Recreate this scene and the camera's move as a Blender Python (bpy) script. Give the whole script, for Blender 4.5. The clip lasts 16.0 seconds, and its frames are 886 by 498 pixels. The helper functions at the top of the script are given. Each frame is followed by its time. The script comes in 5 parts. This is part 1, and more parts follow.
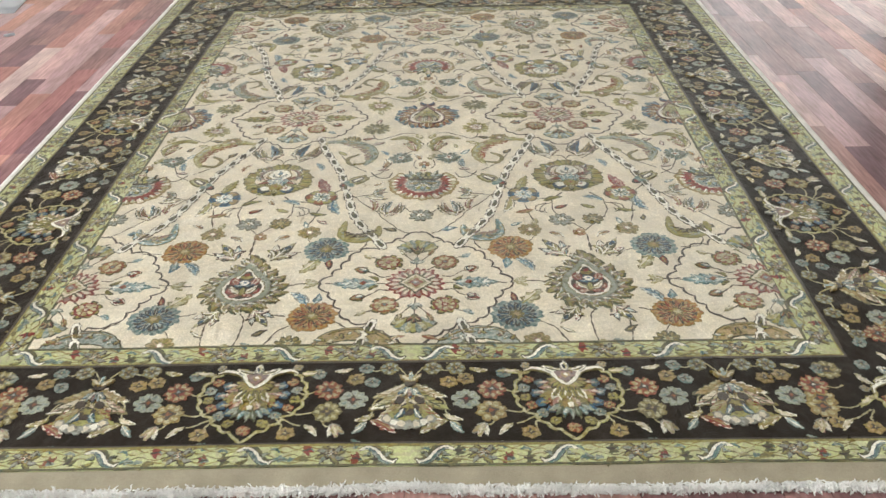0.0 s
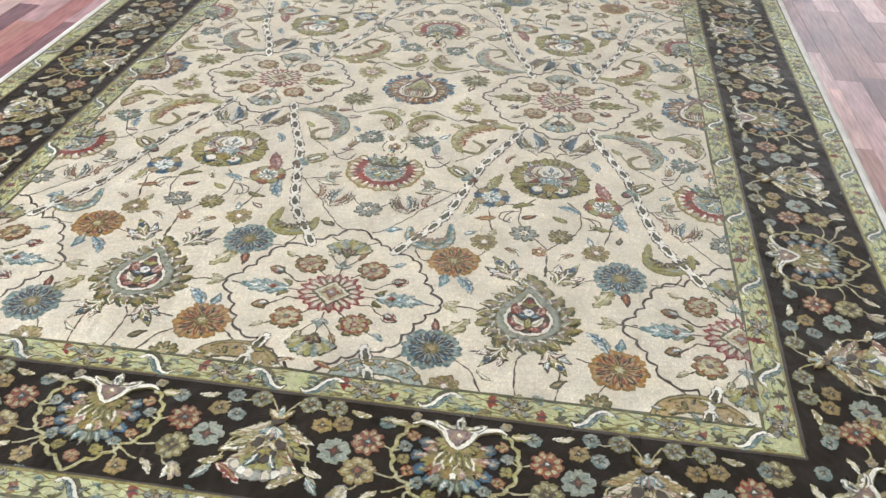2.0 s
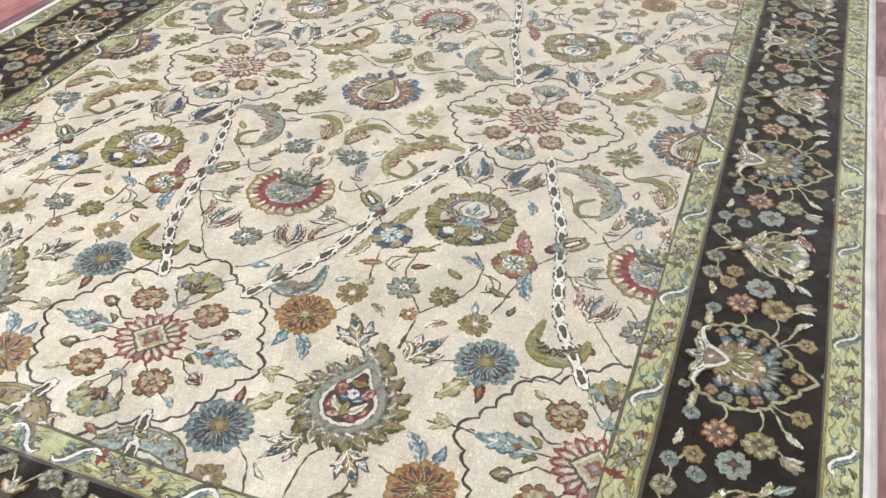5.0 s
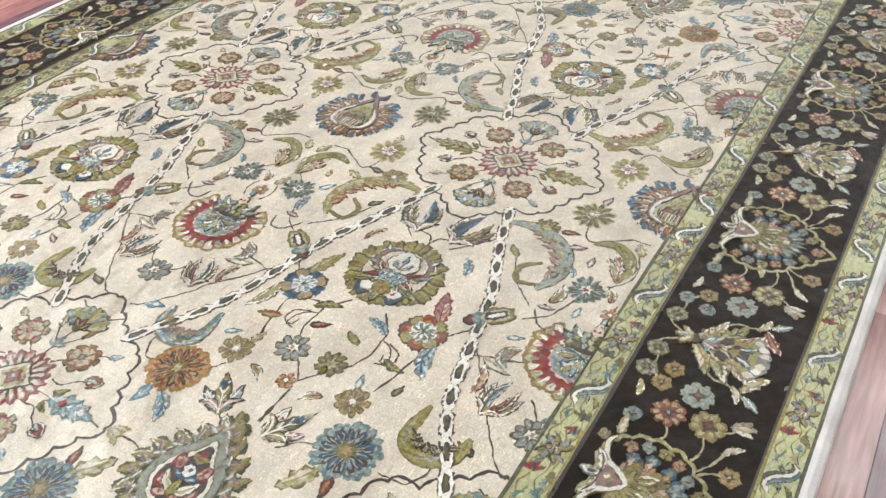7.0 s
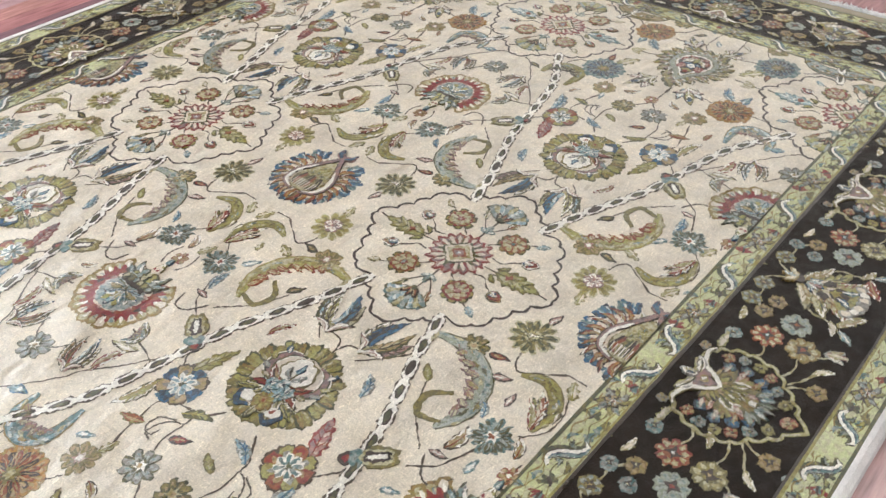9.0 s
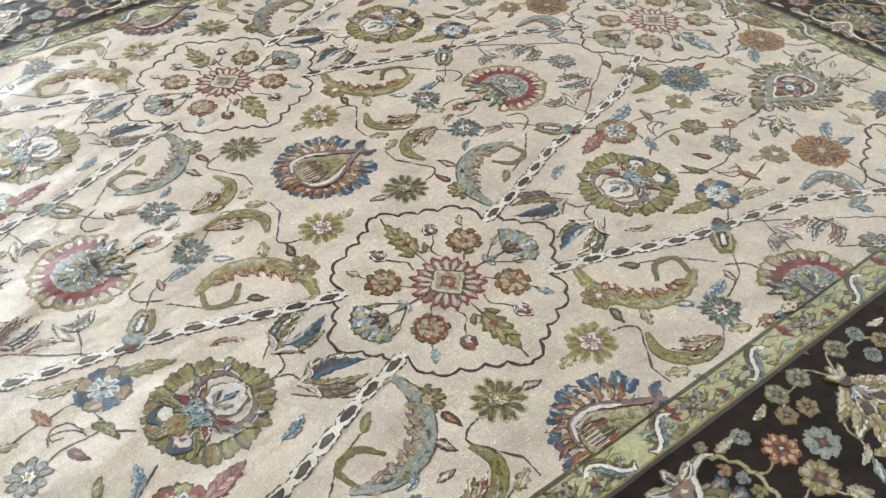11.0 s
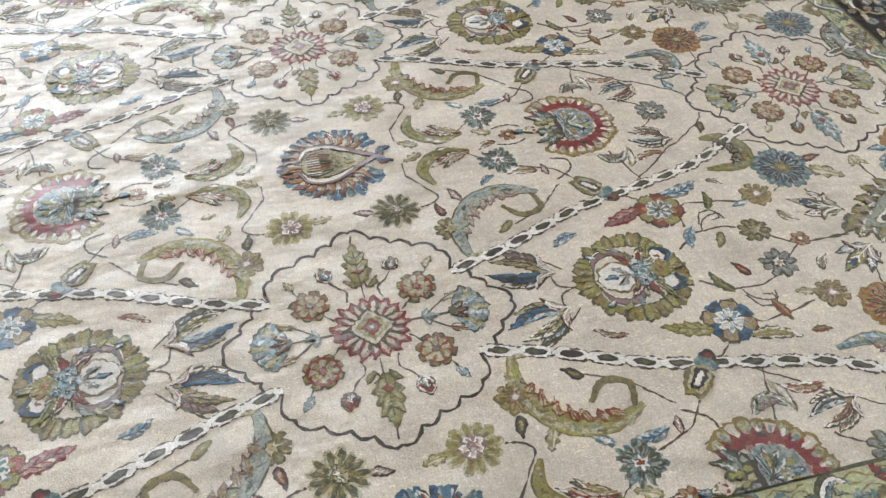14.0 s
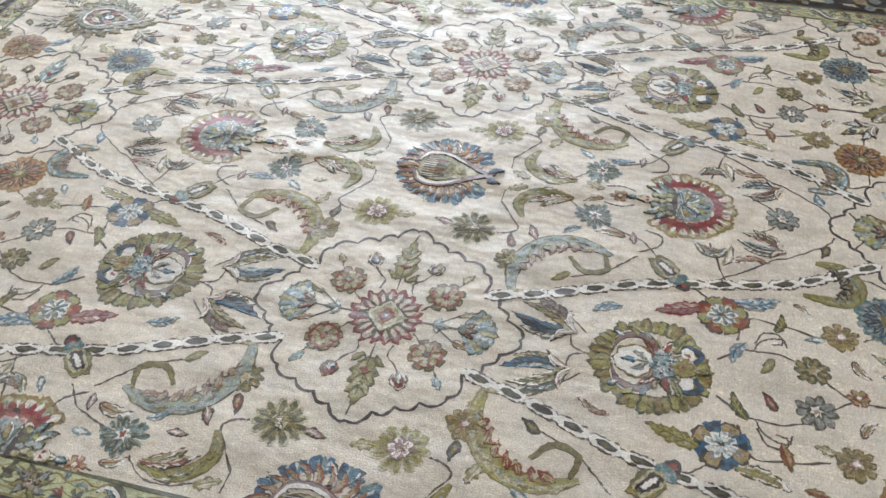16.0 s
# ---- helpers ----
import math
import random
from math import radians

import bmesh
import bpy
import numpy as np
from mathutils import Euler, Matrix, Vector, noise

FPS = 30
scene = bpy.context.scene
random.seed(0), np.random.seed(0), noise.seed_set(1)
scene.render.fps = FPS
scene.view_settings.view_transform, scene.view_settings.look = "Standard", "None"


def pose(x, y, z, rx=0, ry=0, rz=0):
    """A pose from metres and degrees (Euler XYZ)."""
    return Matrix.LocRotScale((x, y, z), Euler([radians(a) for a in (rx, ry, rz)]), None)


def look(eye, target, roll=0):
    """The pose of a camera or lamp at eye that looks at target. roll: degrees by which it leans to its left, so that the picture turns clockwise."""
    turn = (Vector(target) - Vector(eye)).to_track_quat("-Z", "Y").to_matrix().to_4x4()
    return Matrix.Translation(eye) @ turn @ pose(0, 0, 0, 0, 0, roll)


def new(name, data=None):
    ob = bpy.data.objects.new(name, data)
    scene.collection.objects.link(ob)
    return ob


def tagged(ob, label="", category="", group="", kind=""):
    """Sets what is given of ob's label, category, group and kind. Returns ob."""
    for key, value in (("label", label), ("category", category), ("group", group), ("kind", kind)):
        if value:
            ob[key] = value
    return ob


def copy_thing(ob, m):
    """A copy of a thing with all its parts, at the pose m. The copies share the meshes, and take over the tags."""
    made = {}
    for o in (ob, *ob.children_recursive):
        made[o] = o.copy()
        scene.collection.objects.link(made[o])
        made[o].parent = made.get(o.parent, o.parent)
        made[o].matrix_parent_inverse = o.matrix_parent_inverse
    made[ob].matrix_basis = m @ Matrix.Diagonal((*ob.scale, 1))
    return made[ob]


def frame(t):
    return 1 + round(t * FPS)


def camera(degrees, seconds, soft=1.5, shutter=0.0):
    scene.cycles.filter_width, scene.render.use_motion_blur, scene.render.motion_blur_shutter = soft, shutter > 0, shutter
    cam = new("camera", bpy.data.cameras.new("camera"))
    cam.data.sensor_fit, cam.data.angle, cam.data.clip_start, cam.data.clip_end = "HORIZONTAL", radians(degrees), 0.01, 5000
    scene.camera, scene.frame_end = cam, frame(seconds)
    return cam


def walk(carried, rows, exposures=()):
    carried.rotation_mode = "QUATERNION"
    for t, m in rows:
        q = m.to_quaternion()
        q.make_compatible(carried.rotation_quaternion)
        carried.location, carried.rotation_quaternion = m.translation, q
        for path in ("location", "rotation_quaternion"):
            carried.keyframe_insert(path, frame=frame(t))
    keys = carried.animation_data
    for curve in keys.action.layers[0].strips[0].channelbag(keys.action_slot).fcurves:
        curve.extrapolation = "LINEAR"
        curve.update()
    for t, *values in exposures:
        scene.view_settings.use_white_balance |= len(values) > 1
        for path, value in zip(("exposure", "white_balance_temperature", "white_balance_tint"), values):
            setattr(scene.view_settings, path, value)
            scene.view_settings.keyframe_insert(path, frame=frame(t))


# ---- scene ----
cam = camera(54.4, 16.0, shutter=0.25)
PATH = [
    (0, (0.098, -2.994, 1.257), (0.073, -1.285, 0.217), -1.3),
    (0.5, (0.131, -2.897, 1.249), (0.133, -1.197, 0.196), -0.8),
    (1, (0.176, -2.78, 1.242), (0.194, -1.101, 0.156), 0.9),
    (1.5, (0.313, -2.693, 1.237), (0.227, -1.035, 0.122), 1.4),
    (2, (0.446, -2.619, 1.233), (0.235, -0.997, 0.083), 1.8),
    (2.5, (0.525, -2.526, 1.23), (0.285, -0.92, 0.063), 1.4),
    (3, (0.598, -2.401, 1.229), (0.375, -0.815, 0.031), 1.9),
    (3.5, (0.716, -2.328, 1.237), (0.405, -0.757, 0.039), 1.6),
    (4, (0.856, -2.277, 1.243), (0.433, -0.73, 0.049), 2.1),
    (4.2, (0.889, -2.249, 1.242), (0.441, -0.717, 0.036), 1.4),
    (6.3, (1.207, -1.766, 1.212), (0.44, -0.406, -0.038), -0.7),
    (6.5, (1.248, -1.731, 1.214), (0.454, -0.388, -0.037), -1.2),
    (7, (1.297, -1.651, 1.214), (0.478, -0.328, -0.042), -1.6),
    (7.5, (1.3, -1.523, 1.21), (0.461, -0.221, -0.055), -0.5),
    (8, (1.298, -1.384, 1.218), (0.464, -0.079, -0.047), -0.0),
    (8.5, (1.336, -1.273, 1.22), (0.436, -0.021, -0.054), -1.1),
    (9, (1.417, -1.14, 1.234), (0.403, 0.03, -0.032), -1.2),
    (9.2, (1.441, -1.1, 1.238), (0.393, 0.047, -0.021), -0.8),
    (11.3, (1.426, -0.661, 1.187), (0.213, 0.165, -0.173), -1.2),
    (11.5, (1.442, -0.611, 1.189), (0.202, 0.163, -0.176), -1.6),
    (12, (1.502, -0.491, 1.199), (0.2, 0.182, -0.162), -2.5),
    (12.5, (1.538, -0.404, 1.205), (0.195, 0.195, -0.15), -2.4),
    (13, (1.524, -0.312, 1.198), (0.176, 0.226, -0.178), -1.9),
    (13.5, (1.487, -0.195, 1.209), (0.122, 0.224, -0.192), -0.7),
    (14, (1.459, -0.127, 1.217), (0.105, 0.229, -0.212), 0.2),
    (14.5, (1.468, -0.023, 1.221), (0.076, 0.193, -0.198), -0.5),
    (15, (1.518, 0.142, 1.246), (0.097, 0.133, -0.162), -1.5),
    (15.5, (1.548, 0.259, 1.255), (0.132, 0.061, -0.143), -2.2),
    (16, (1.54, 0.371, 1.248), (0.126, 0.027, -0.125), 0.1),
]
walk(cam, [(t, look(eye, target, roll)) for t, eye, target, roll in PATH],
     exposures=[(0.0, -0.14, 6800, 5), (1.0, -0.05, 6550, 8), (2.0, 0.03, 6350, 8), (4.0, 0.14, 6350, 9), (7.0, 0.22, 6350, 10), (9.0, 0.05, 6400, 11), (11.3, -0.09, 6300, 10), (12.5, -0.1, 6250, 10), (14.0, -0.23, 6200, 11), (16.0, -0.36, 6150, 11)])


# ---- world, lights ----
world = bpy.data.worlds.new("world")
world.use_nodes = True
world.node_tree.nodes["Background"].inputs[0].default_value = (0.8, 0.85, 1.0, 1)
world.node_tree.nodes["Background"].inputs[1].default_value = 0.25
scene.world = world

PANEL_GLOW = 8.6     # unseen ceiling panels, added to light rug and floor
WINDOW_GLOW = 320.0   # lamp in the unseen west window, added as side light


def area_lamp(name, at, target, wide, high, watts, colour):
    data = bpy.data.lights.new(name, "AREA")
    data.shape, data.size, data.size_y, data.energy, data.color = "RECTANGLE", wide, high, watts, colour
    ob = new(name, data)
    ob.matrix_world = look(at, target)
    return ob


# Unseen west lamp, added to put side light and sheen on the wool.
area_lamp("window_fill_lamp", (-6.9, -2.2, 1.6), (-2.0, -2.2, 1.2), 5.4, 2.3, WINDOW_GLOW, (0.84, 0.93, 1.0))
# Unseen north lamp, added for glare on the right-hand floor.
area_lamp("window_fill_lamp", (3.3, 4.9, 1.55), (3.3, 0.0, 1.4), 1.9, 1.8, 5.0, (0.88, 0.92, 1.0))


# ---- materials ----
def material(name):
    mat = bpy.data.materials.new(name)
    mat.use_nodes = True
    tree = mat.node_tree
    return mat, tree, tree.nodes["Principled BSDF"]


def node(tree, kind, **values):
    n = tree.nodes.new(kind)
    for key, value in values.items():
        n.inputs[key.replace("_", " ")].default_value = value
    return n


def noise_at(tree, scale, detail=2.0, stretch=None, source="Position"):
    geo = tree.nodes.new("ShaderNodeNewGeometry")
    vec = geo.outputs[source]
    if stretch:
        mul = tree.nodes.new("ShaderNodeVectorMath")
        mul.operation = "MULTIPLY"
        mul.inputs[1].default_value = stretch
        tree.links.new(vec, mul.inputs[0])
        vec = mul.outputs[0]
    n = node(tree, "ShaderNodeTexNoise", Scale=scale, Detail=detail)
    tree.links.new(vec, n.inputs["Vector"])
    return n.outputs["Fac"]


def ranged(tree, value, low, high, a=0.25, b=0.75):
    n = tree.nodes.new("ShaderNodeMapRange")
    n.inputs["From Min"].default_value, n.inputs["From Max"].default_value = a, b
    n.inputs["To Min"].default_value, n.inputs["To Max"].default_value = low, high
    tree.links.new(value, n.inputs["Value"])
    return n.outputs["Result"]


def times(tree, a, b):
    n = tree.nodes.new("ShaderNodeMath")
    n.operation = "MULTIPLY"
    tree.links.new(a, n.inputs[0])
    tree.links.new(b, n.inputs[1])
    return n.outputs[0]


def sums(tree, operation, a, b):
    n = tree.nodes.new("ShaderNodeMath")
    n.operation = operation
    tree.links.new(a, n.inputs[0])
    n.inputs[1].default_value = b
    return n.outputs[0]


def fold_ridge(tree):
    """The crease that the rug keeps from having been folded along its length: an uneven ridge near x = 0."""
    geo = tree.nodes.new("ShaderNodeNewGeometry")
    split = tree.nodes.new("ShaderNodeSeparateXYZ")
    tree.links.new(geo.outputs["Position"], split.inputs[0])
    wander = tree.nodes.new("ShaderNodeMath")
    wander.operation = "ADD"
    tree.links.new(split.outputs["X"], wander.inputs[0])
    tree.links.new(ranged(tree, noise_at(tree, 3.5, 1.0, (0.2, 1.0, 1.0)), -0.06, 0.06), wander.inputs[1])
    across = sums(tree, "MULTIPLY", wander.outputs[0], 1 / 0.04)
    bell = sums(tree, "EXPONENT", sums(tree, "MULTIPLY", times(tree, across, across), -1.0), 0.0)
    return times(tree, bell, ranged(tree, noise_at(tree, 6.0, 2.0), 0.0, 1.0, 0.4, 0.65))


FOLD_HEIGHT = 0.012


def wool(name, colour, second=None, fade=0.16, gloss=1.0):
    """Knotted wool pile: uneven dye, stray yarns of a second dye, short tufts with painted silk glints, a soft nap."""
    mat, tree, shade = material(name)
    hue = node(tree, "ShaderNodeHueSaturation")
    hue.inputs["Color"].default_value = (*colour, 1)
    if second:
        blend = tree.nodes.new("ShaderNodeMixRGB")
        blend.inputs[1].default_value, blend.inputs[2].default_value = (*colour, 1), (*second, 1)
        tree.links.new(ranged(tree, noise_at(tree, 85.0, 3.0), 0.0, 0.75, 0.47, 0.58), blend.inputs[0])
        fleck = tree.nodes.new("ShaderNodeMixRGB")
        fleck.inputs[2].default_value = (0.05, 0.04, 0.026, 1)
        tree.links.new(blend.outputs[0], fleck.inputs[1])
        tree.links.new(ranged(tree, noise_at(tree, 135.0, 1.0, (1.0, 1.0, 1.7)), 0.0, 0.18 if name == "wool_lime" else 0.5, 0.61, 0.66), fleck.inputs[0])
        tree.links.new(fleck.outputs[0], hue.inputs["Color"])
    dye = ranged(tree, noise_at(tree, 9.0, 3.0), 1 - fade, 1 + fade)
    # Tuft tone; the last factor paints silk glints into the colour as lighter streaks.
    tuft_glint = times(tree, ranged(tree, noise_at(tree, 330.0, 2.0), 0.76, 1.22), times(tree, ranged(tree, noise_at(tree, 110.0, 3.0), 0.9, 1.1), ranged(tree, noise_at(tree, 210.0, 2.0, (1.6, 0.45, 1.0)), 1.0, 1.24, 0.61, 0.67)))
    rows = ranged(tree, noise_at(tree, 60.0, 2.0, (0.12, 4.0, 1.0)), 0.95, 1.04)
    info = tree.nodes.new("ShaderNodeObjectInfo")
    each = ranged(tree, info.outputs["Random"], 0.9, 1.1, 0.0, 1.0)
    value = times(tree, times(tree, dye, tuft_glint), times(tree, rows, each))
    tree.links.new(value, hue.inputs["Value"])
    sat = ranged(tree, noise_at(tree, 23.0, 2.0), 0.85, 1.12)
    tree.links.new(sat, hue.inputs["Saturation"])
    tree.links.new(hue.outputs[0], shade.inputs["Base Color"])
    pile = node(tree, "ShaderNodeBump", Strength=0.5, Distance=0.003)
    tree.links.new(noise_at(tree, 330.0, 3.0), pile.inputs["Height"])
    lie = node(tree, "ShaderNodeBump", Strength=NAP_STRENGTH, Distance=0.034)
    tree.links.new(noise_at(tree, 7.0, 3.0, (1.2, 0.75, 1.0)), lie.inputs["Height"])
    fold = node(tree, "ShaderNodeBump", Strength=0.9, Distance=FOLD_HEIGHT)
    tree.links.new(fold_ridge(tree), fold.inputs["Height"])
    tree.links.new(fold.outputs[0], lie.inputs["Normal"])
    tree.links.new(lie.outputs[0], pile.inputs["Normal"])
    tree.links.new(pile.outputs[0], shade.inputs["Normal"])
    tree.links.new(ranged(tree, noise_at(tree, 13.0, 3.0, (1.6, 0.5, 1.0)), WOOL_ROUGH - 0.12, WOOL_ROUGH + 0.12), shade.inputs["Roughness"])
    shade.inputs["Specular IOR Level"].default_value = WOOL_SPEC * gloss
    shade.inputs["Sheen Weight"].default_value = WOOL_SHEEN
    shade.inputs["Sheen Roughness"].default_value = 0.45
    return mat


NAP_STRENGTH, WOOL_ROUGH, WOOL_SPEC, WOOL_SHEEN = 0.9, 0.37, 0.85, 0.04
DYES = {
    "cream": (0.635, 0.57, 0.455), "dark": (0.023, 0.0165, 0.012), "lime": (0.53, 0.565, 0.285),
    "gold": (0.285, 0.235, 0.085), "olive": (0.165, 0.145, 0.062), "line": (0.085, 0.066, 0.042),
    "brown": (0.048, 0.034, 0.024), "red": (0.22, 0.026, 0.030), "rose": (0.38, 0.225, 0.195),
    "rust": (0.26, 0.095, 0.042), "orange": (0.38, 0.215, 0.07), "navy": (0.03, 0.046, 0.064),
    "blue": (0.055, 0.145, 0.25), "sky": (0.29, 0.41, 0.445), "teal": (0.115, 0.195, 0.19),
    "ivory": (0.78, 0.75, 0.67), "grey": (0.25, 0.235, 0.205), "moss": (0.070, 0.075, 0.040),
    "leaf": (0.36, 0.35, 0.14), "tan": (0.42, 0.315, 0.19), "mauve": (0.24, 0.18, 0.175),
    "pale": (0.52, 0.49, 0.34), "mist": (0.40, 0.42, 0.385), "bronze": (0.27, 0.185, 0.075), "fern": (0.075, 0.10, 0.055), "sage": (0.30, 0.325, 0.25),
}
STRAY = {"lime": "pale", "gold": "leaf", "olive": "gold", "red": "rust", "rose": "cream", "rust": "red", "orange": "rust", "blue": "teal", "sky": "ivory", "teal": "mist", 
         "grey": "mist", "leaf": "gold", "tan": "gold", "mauve": "rose", "pale": "gold", "mist": "teal", "moss": "olive", "navy": "blue", "bronze": "gold", "fern": "moss", "sage": "mist"}


def deeper(key, colour):
    """Dyed yarns are a little stronger than the undyed wool."""
    if key in ("cream", "dark", "lime", "ivory"):
        return colour
    grey = sum(colour) / 3
    return tuple(max(0.004, 0.86 * (grey + (c - grey) * 1.22)) for c in colour)


DYES = {key: deeper(key, value) for key, value in DYES.items()}
WOOL = {key: wool("wool_" + key, value, DYES[STRAY[key]] if key in STRAY else None, 0.3 if key == "dark" else 0.16, 0.16 if key == "dark" else 1.0) for key, value in DYES.items()}


def cotton(name, colour):
    mat, tree, shade = material(name)
    hue = node(tree, "ShaderNodeHueSaturation")
    hue.inputs["Color"].default_value = (*colour, 1)
    tree.links.new(times(tree, ranged(tree, noise_at(tree, 14.0, 3.0), 0.8, 1.1), ranged(tree, noise_at(tree, 500.0), 0.8, 1.12)), hue.inputs["Value"])
    tree.links.new(hue.outputs[0], shade.inputs["Base Color"])
    bump = node(tree, "ShaderNodeBump", Strength=0.5, Distance=0.002)
    tree.links.new(noise_at(tree, 400.0, 2.0, (0.6, 3.0, 1.0)), bump.inputs["Height"])
    tree.links.new(bump.outputs[0], shade.inputs["Normal"])
    shade.inputs["Roughness"].default_value = 0.85
    return mat


KILIM = cotton("kilim_end", (0.40, 0.35, 0.265))
FRINGE = cotton("fringe_cotton", (0.95, 0.94, 0.93))
SELVEDGE = cotton("selvedge_cotton", (0.82, 0.79, 0.76))


def laminate(name, colour, island=False):
    """Glossy wood-look strip flooring with long grain."""
    mat, tree, shade = material(name)
    hue = node(tree, "ShaderNodeHueSaturation")
    hue.inputs["Color"].default_value = (*colour, 1)
    grain = ranged(tree, noise_at(tree, 26.0, 6.0, (4.0, 0.35, 1.0)), 0.68, 1.32)
    cloud = ranged(tree, noise_at(tree, 5.0, 3.0, (1.5, 0.6, 1.0)), 0.72, 1.3)
    info = tree.nodes.new("ShaderNodeNewGeometry" if island else "ShaderNodeObjectInfo")
    pick = info.outputs["Random Per Island" if island else "Random"]
    each = ranged(tree, pick, 0.55 if island else 0.82, 1.5 if island else 1.2, 0.0, 1.0)
    tree.links.new(times(tree, times(tree, grain, cloud), each), hue.inputs["Value"])
    tree.links.new(ranged(tree, pick, 0.485, 0.515, 0.0, 1.0), hue.inputs["Hue"])
    tree.links.new(hue.outputs[0], shade.inputs["Base Color"])
    bump = node(tree, "ShaderNodeBump", Strength=0.12, Distance=0.001)
    tree.links.new(noise_at(tree, 90.0, 4.0, (4.0, 0.3, 1.0)), bump.inputs["Height"])
    tree.links.new(bump.outputs[0], shade.inputs["Normal"])
    tree.links.new(ranged(tree, noise_at(tree, 11.0, 3.0), 0.14, 0.27), shade.inputs["Roughness"])
    shade.inputs["Specular IOR Level"].default_value = 0.42
    return mat


PLANKS = [laminate("laminate_plum", (0.24, 0.135, 0.148)), laminate("laminate_brown", (0.33, 0.18, 0.178)),
          laminate("laminate_red", (0.48, 0.235, 0.21)), laminate("laminate_rose", (0.53, 0.33, 0.335)),
          laminate("laminate_pale", (0.6, 0.42, 0.41))]
PLANK_REST = laminate("laminate_rest", (0.37, 0.205, 0.2), True)


def plaster(name, colour):
    mat, tree, shade = material(name)
    hue = node(tree, "ShaderNodeHueSaturation")
    hue.inputs["Color"].default_value = (*colour, 1)
    tree.links.new(ranged(tree, noise_at(tree, 3.0, 4.0), 0.93, 1.05), hue.inputs["Value"])
    tree.links.new(hue.outputs[0], shade.inputs["Base Color"])
    bump = node(tree, "ShaderNodeBump", Strength=0.1, Distance=0.001)
    tree.links.new(noise_at(tree, 120.0), bump.inputs["Height"])
    tree.links.new(bump.outputs[0], shade.inputs["Normal"])
    shade.inputs["Roughness"].default_value = 0.8
    return mat


WALL_PAINT = plaster("wall_paint", (0.56, 0.54, 0.52))
CEILING_PAINT = plaster("ceiling_paint", (0.66, 0.66, 0.68))
DARK_GAP = plaster("subfloor_gap", (0.04, 0.025, 0.02))
METAL_WHITE = plaster("white_metal", (0.8, 0.8, 0.8))


def glowing(name, colour, strength):
    mat, tree, shade = material(name)
    shade.inputs["Base Color"].default_value = (0.8, 0.8, 0.8, 1)
    shade.inputs["Emission Color"].default_value = (*colour, 1)
    shade.inputs["Emission Strength"].default_value = strength
    return mat


DIFFUSER = glowing("light_diffuser", (0.94, 1.0, 0.96), PANEL_GLOW)
OUTSIDE = glowing("added_outside_glow", (0.9, 0.95, 1.0), 1.0)


# ---- building helpers ----
def mesh_object(name, verts, faces, mats, parent=None, slots=None, label=""):
    data = bpy.data.meshes.new(name)
    data.from_pydata(verts, [], faces)
    for m in mats:
        data.materials.append(m)
    if slots:
        data.polygons.foreach_set("material_index", slots)
    data.update()
    ob = new(name, data)
    if parent:
        ob.parent = parent
    return tagged(ob, label)


def box_data(x0, y0, z0, x1, y1, z1):
    v = [(x, y, z) for z in (z0, z1) for x, y in ((x0, y0), (x1, y0), (x1, y1), (x0, y1))]
    f = [(3, 2, 1, 0), (4, 5, 6, 7), (0, 1, 5, 4), (1, 2, 6, 5), (2, 3, 7, 6), (3, 0, 4, 7)]
    return v, f


def boxes(name, rows, mat, parent=None, label=""):
    verts, faces = [], []
    for row in rows:
        v, f = box_data(*row)
        faces += [tuple(i + len(verts) for i in q) for q in f]
        verts += v
    return mesh_object(name, verts, faces, [mat], parent, None, label)


# ---- room ----
XW, XE, YS, YN, HIGH = -7.0, 4.5, -5.0, 5.0, 2.9
floor = tagged(boxes("floor", [(XW - 0.2, YS - 0.2, -0.2, XE + 0.2, YN + 0.2, -0.006)], DARK_GAP),
               "glossy reddish wood-look strip floor", "floor", "", "structure")
tagged(boxes("ceiling", [(XW - 0.2, YS - 0.2, HIGH, XE + 0.2, YN + 0.2, HIGH + 0.2)], CEILING_PAINT), "plain off-white ceiling", "ceiling", "", "structure")
tagged(boxes("wall_north", [(XW, YN, -0.006, 2.3, YN + 0.2, HIGH), (4.3, YN, -0.006, XE, YN + 0.2, HIGH), (2.3, YN, -0.006, 4.3, YN + 0.2, 0.6), (2.3, YN, 2.5, 4.3, YN + 0.2, HIGH)], WALL_PAINT), "grey-beige painted wall with an opening for an added window", "wall", "", "structure")
tagged(boxes("wall_south", [(XW, YS - 0.2, -0.006, XE, YS, HIGH)], WALL_PAINT), "plain grey-beige painted wall", "wall", "", "structure")
tagged(boxes("wall_east", [(XE, YS, -0.006, XE + 0.2, YN, HIGH)], WALL_PAINT), "plain grey-beige painted wall", "wall", "", "structure")
WA, WB, WL, WH = -4.9, 0.5, 0.4, 2.78    # added west window: from, to, sill, head
tagged(boxes("wall_west", [(XW - 0.2, YS, -0.006, XW, WA, HIGH), (XW - 0.2, WB, -0.006, XW, YN, HIGH),
                           (XW - 0.2, WA, -0.006, XW, WB, WL), (XW - 0.2, WA, WH, XW, WB, HIGH)], WALL_PAINT),
       "grey-beige painted wall with a wide opening for an added window", "wall", "", "structure")
# Unseen west window, added to hold the side light.
window = tagged(new("window_1"), "unseen wide white-framed window, added as side light for the rug", "window", "", "structure")
boxes("added_window_frame", [(XW - 0.18, WA, WL, XW - 0.12, WB, WL + 0.06), (XW - 0.18, WA, WH - 0.06, XW - 0.12, WB, WH)]
      + [(XW - 0.18, y, WL + 0.06, XW - 0.12, y + 0.06, WH - 0.06) for y in (WA, -3.1, -1.3, WB - 0.06)], METAL_WHITE, window)
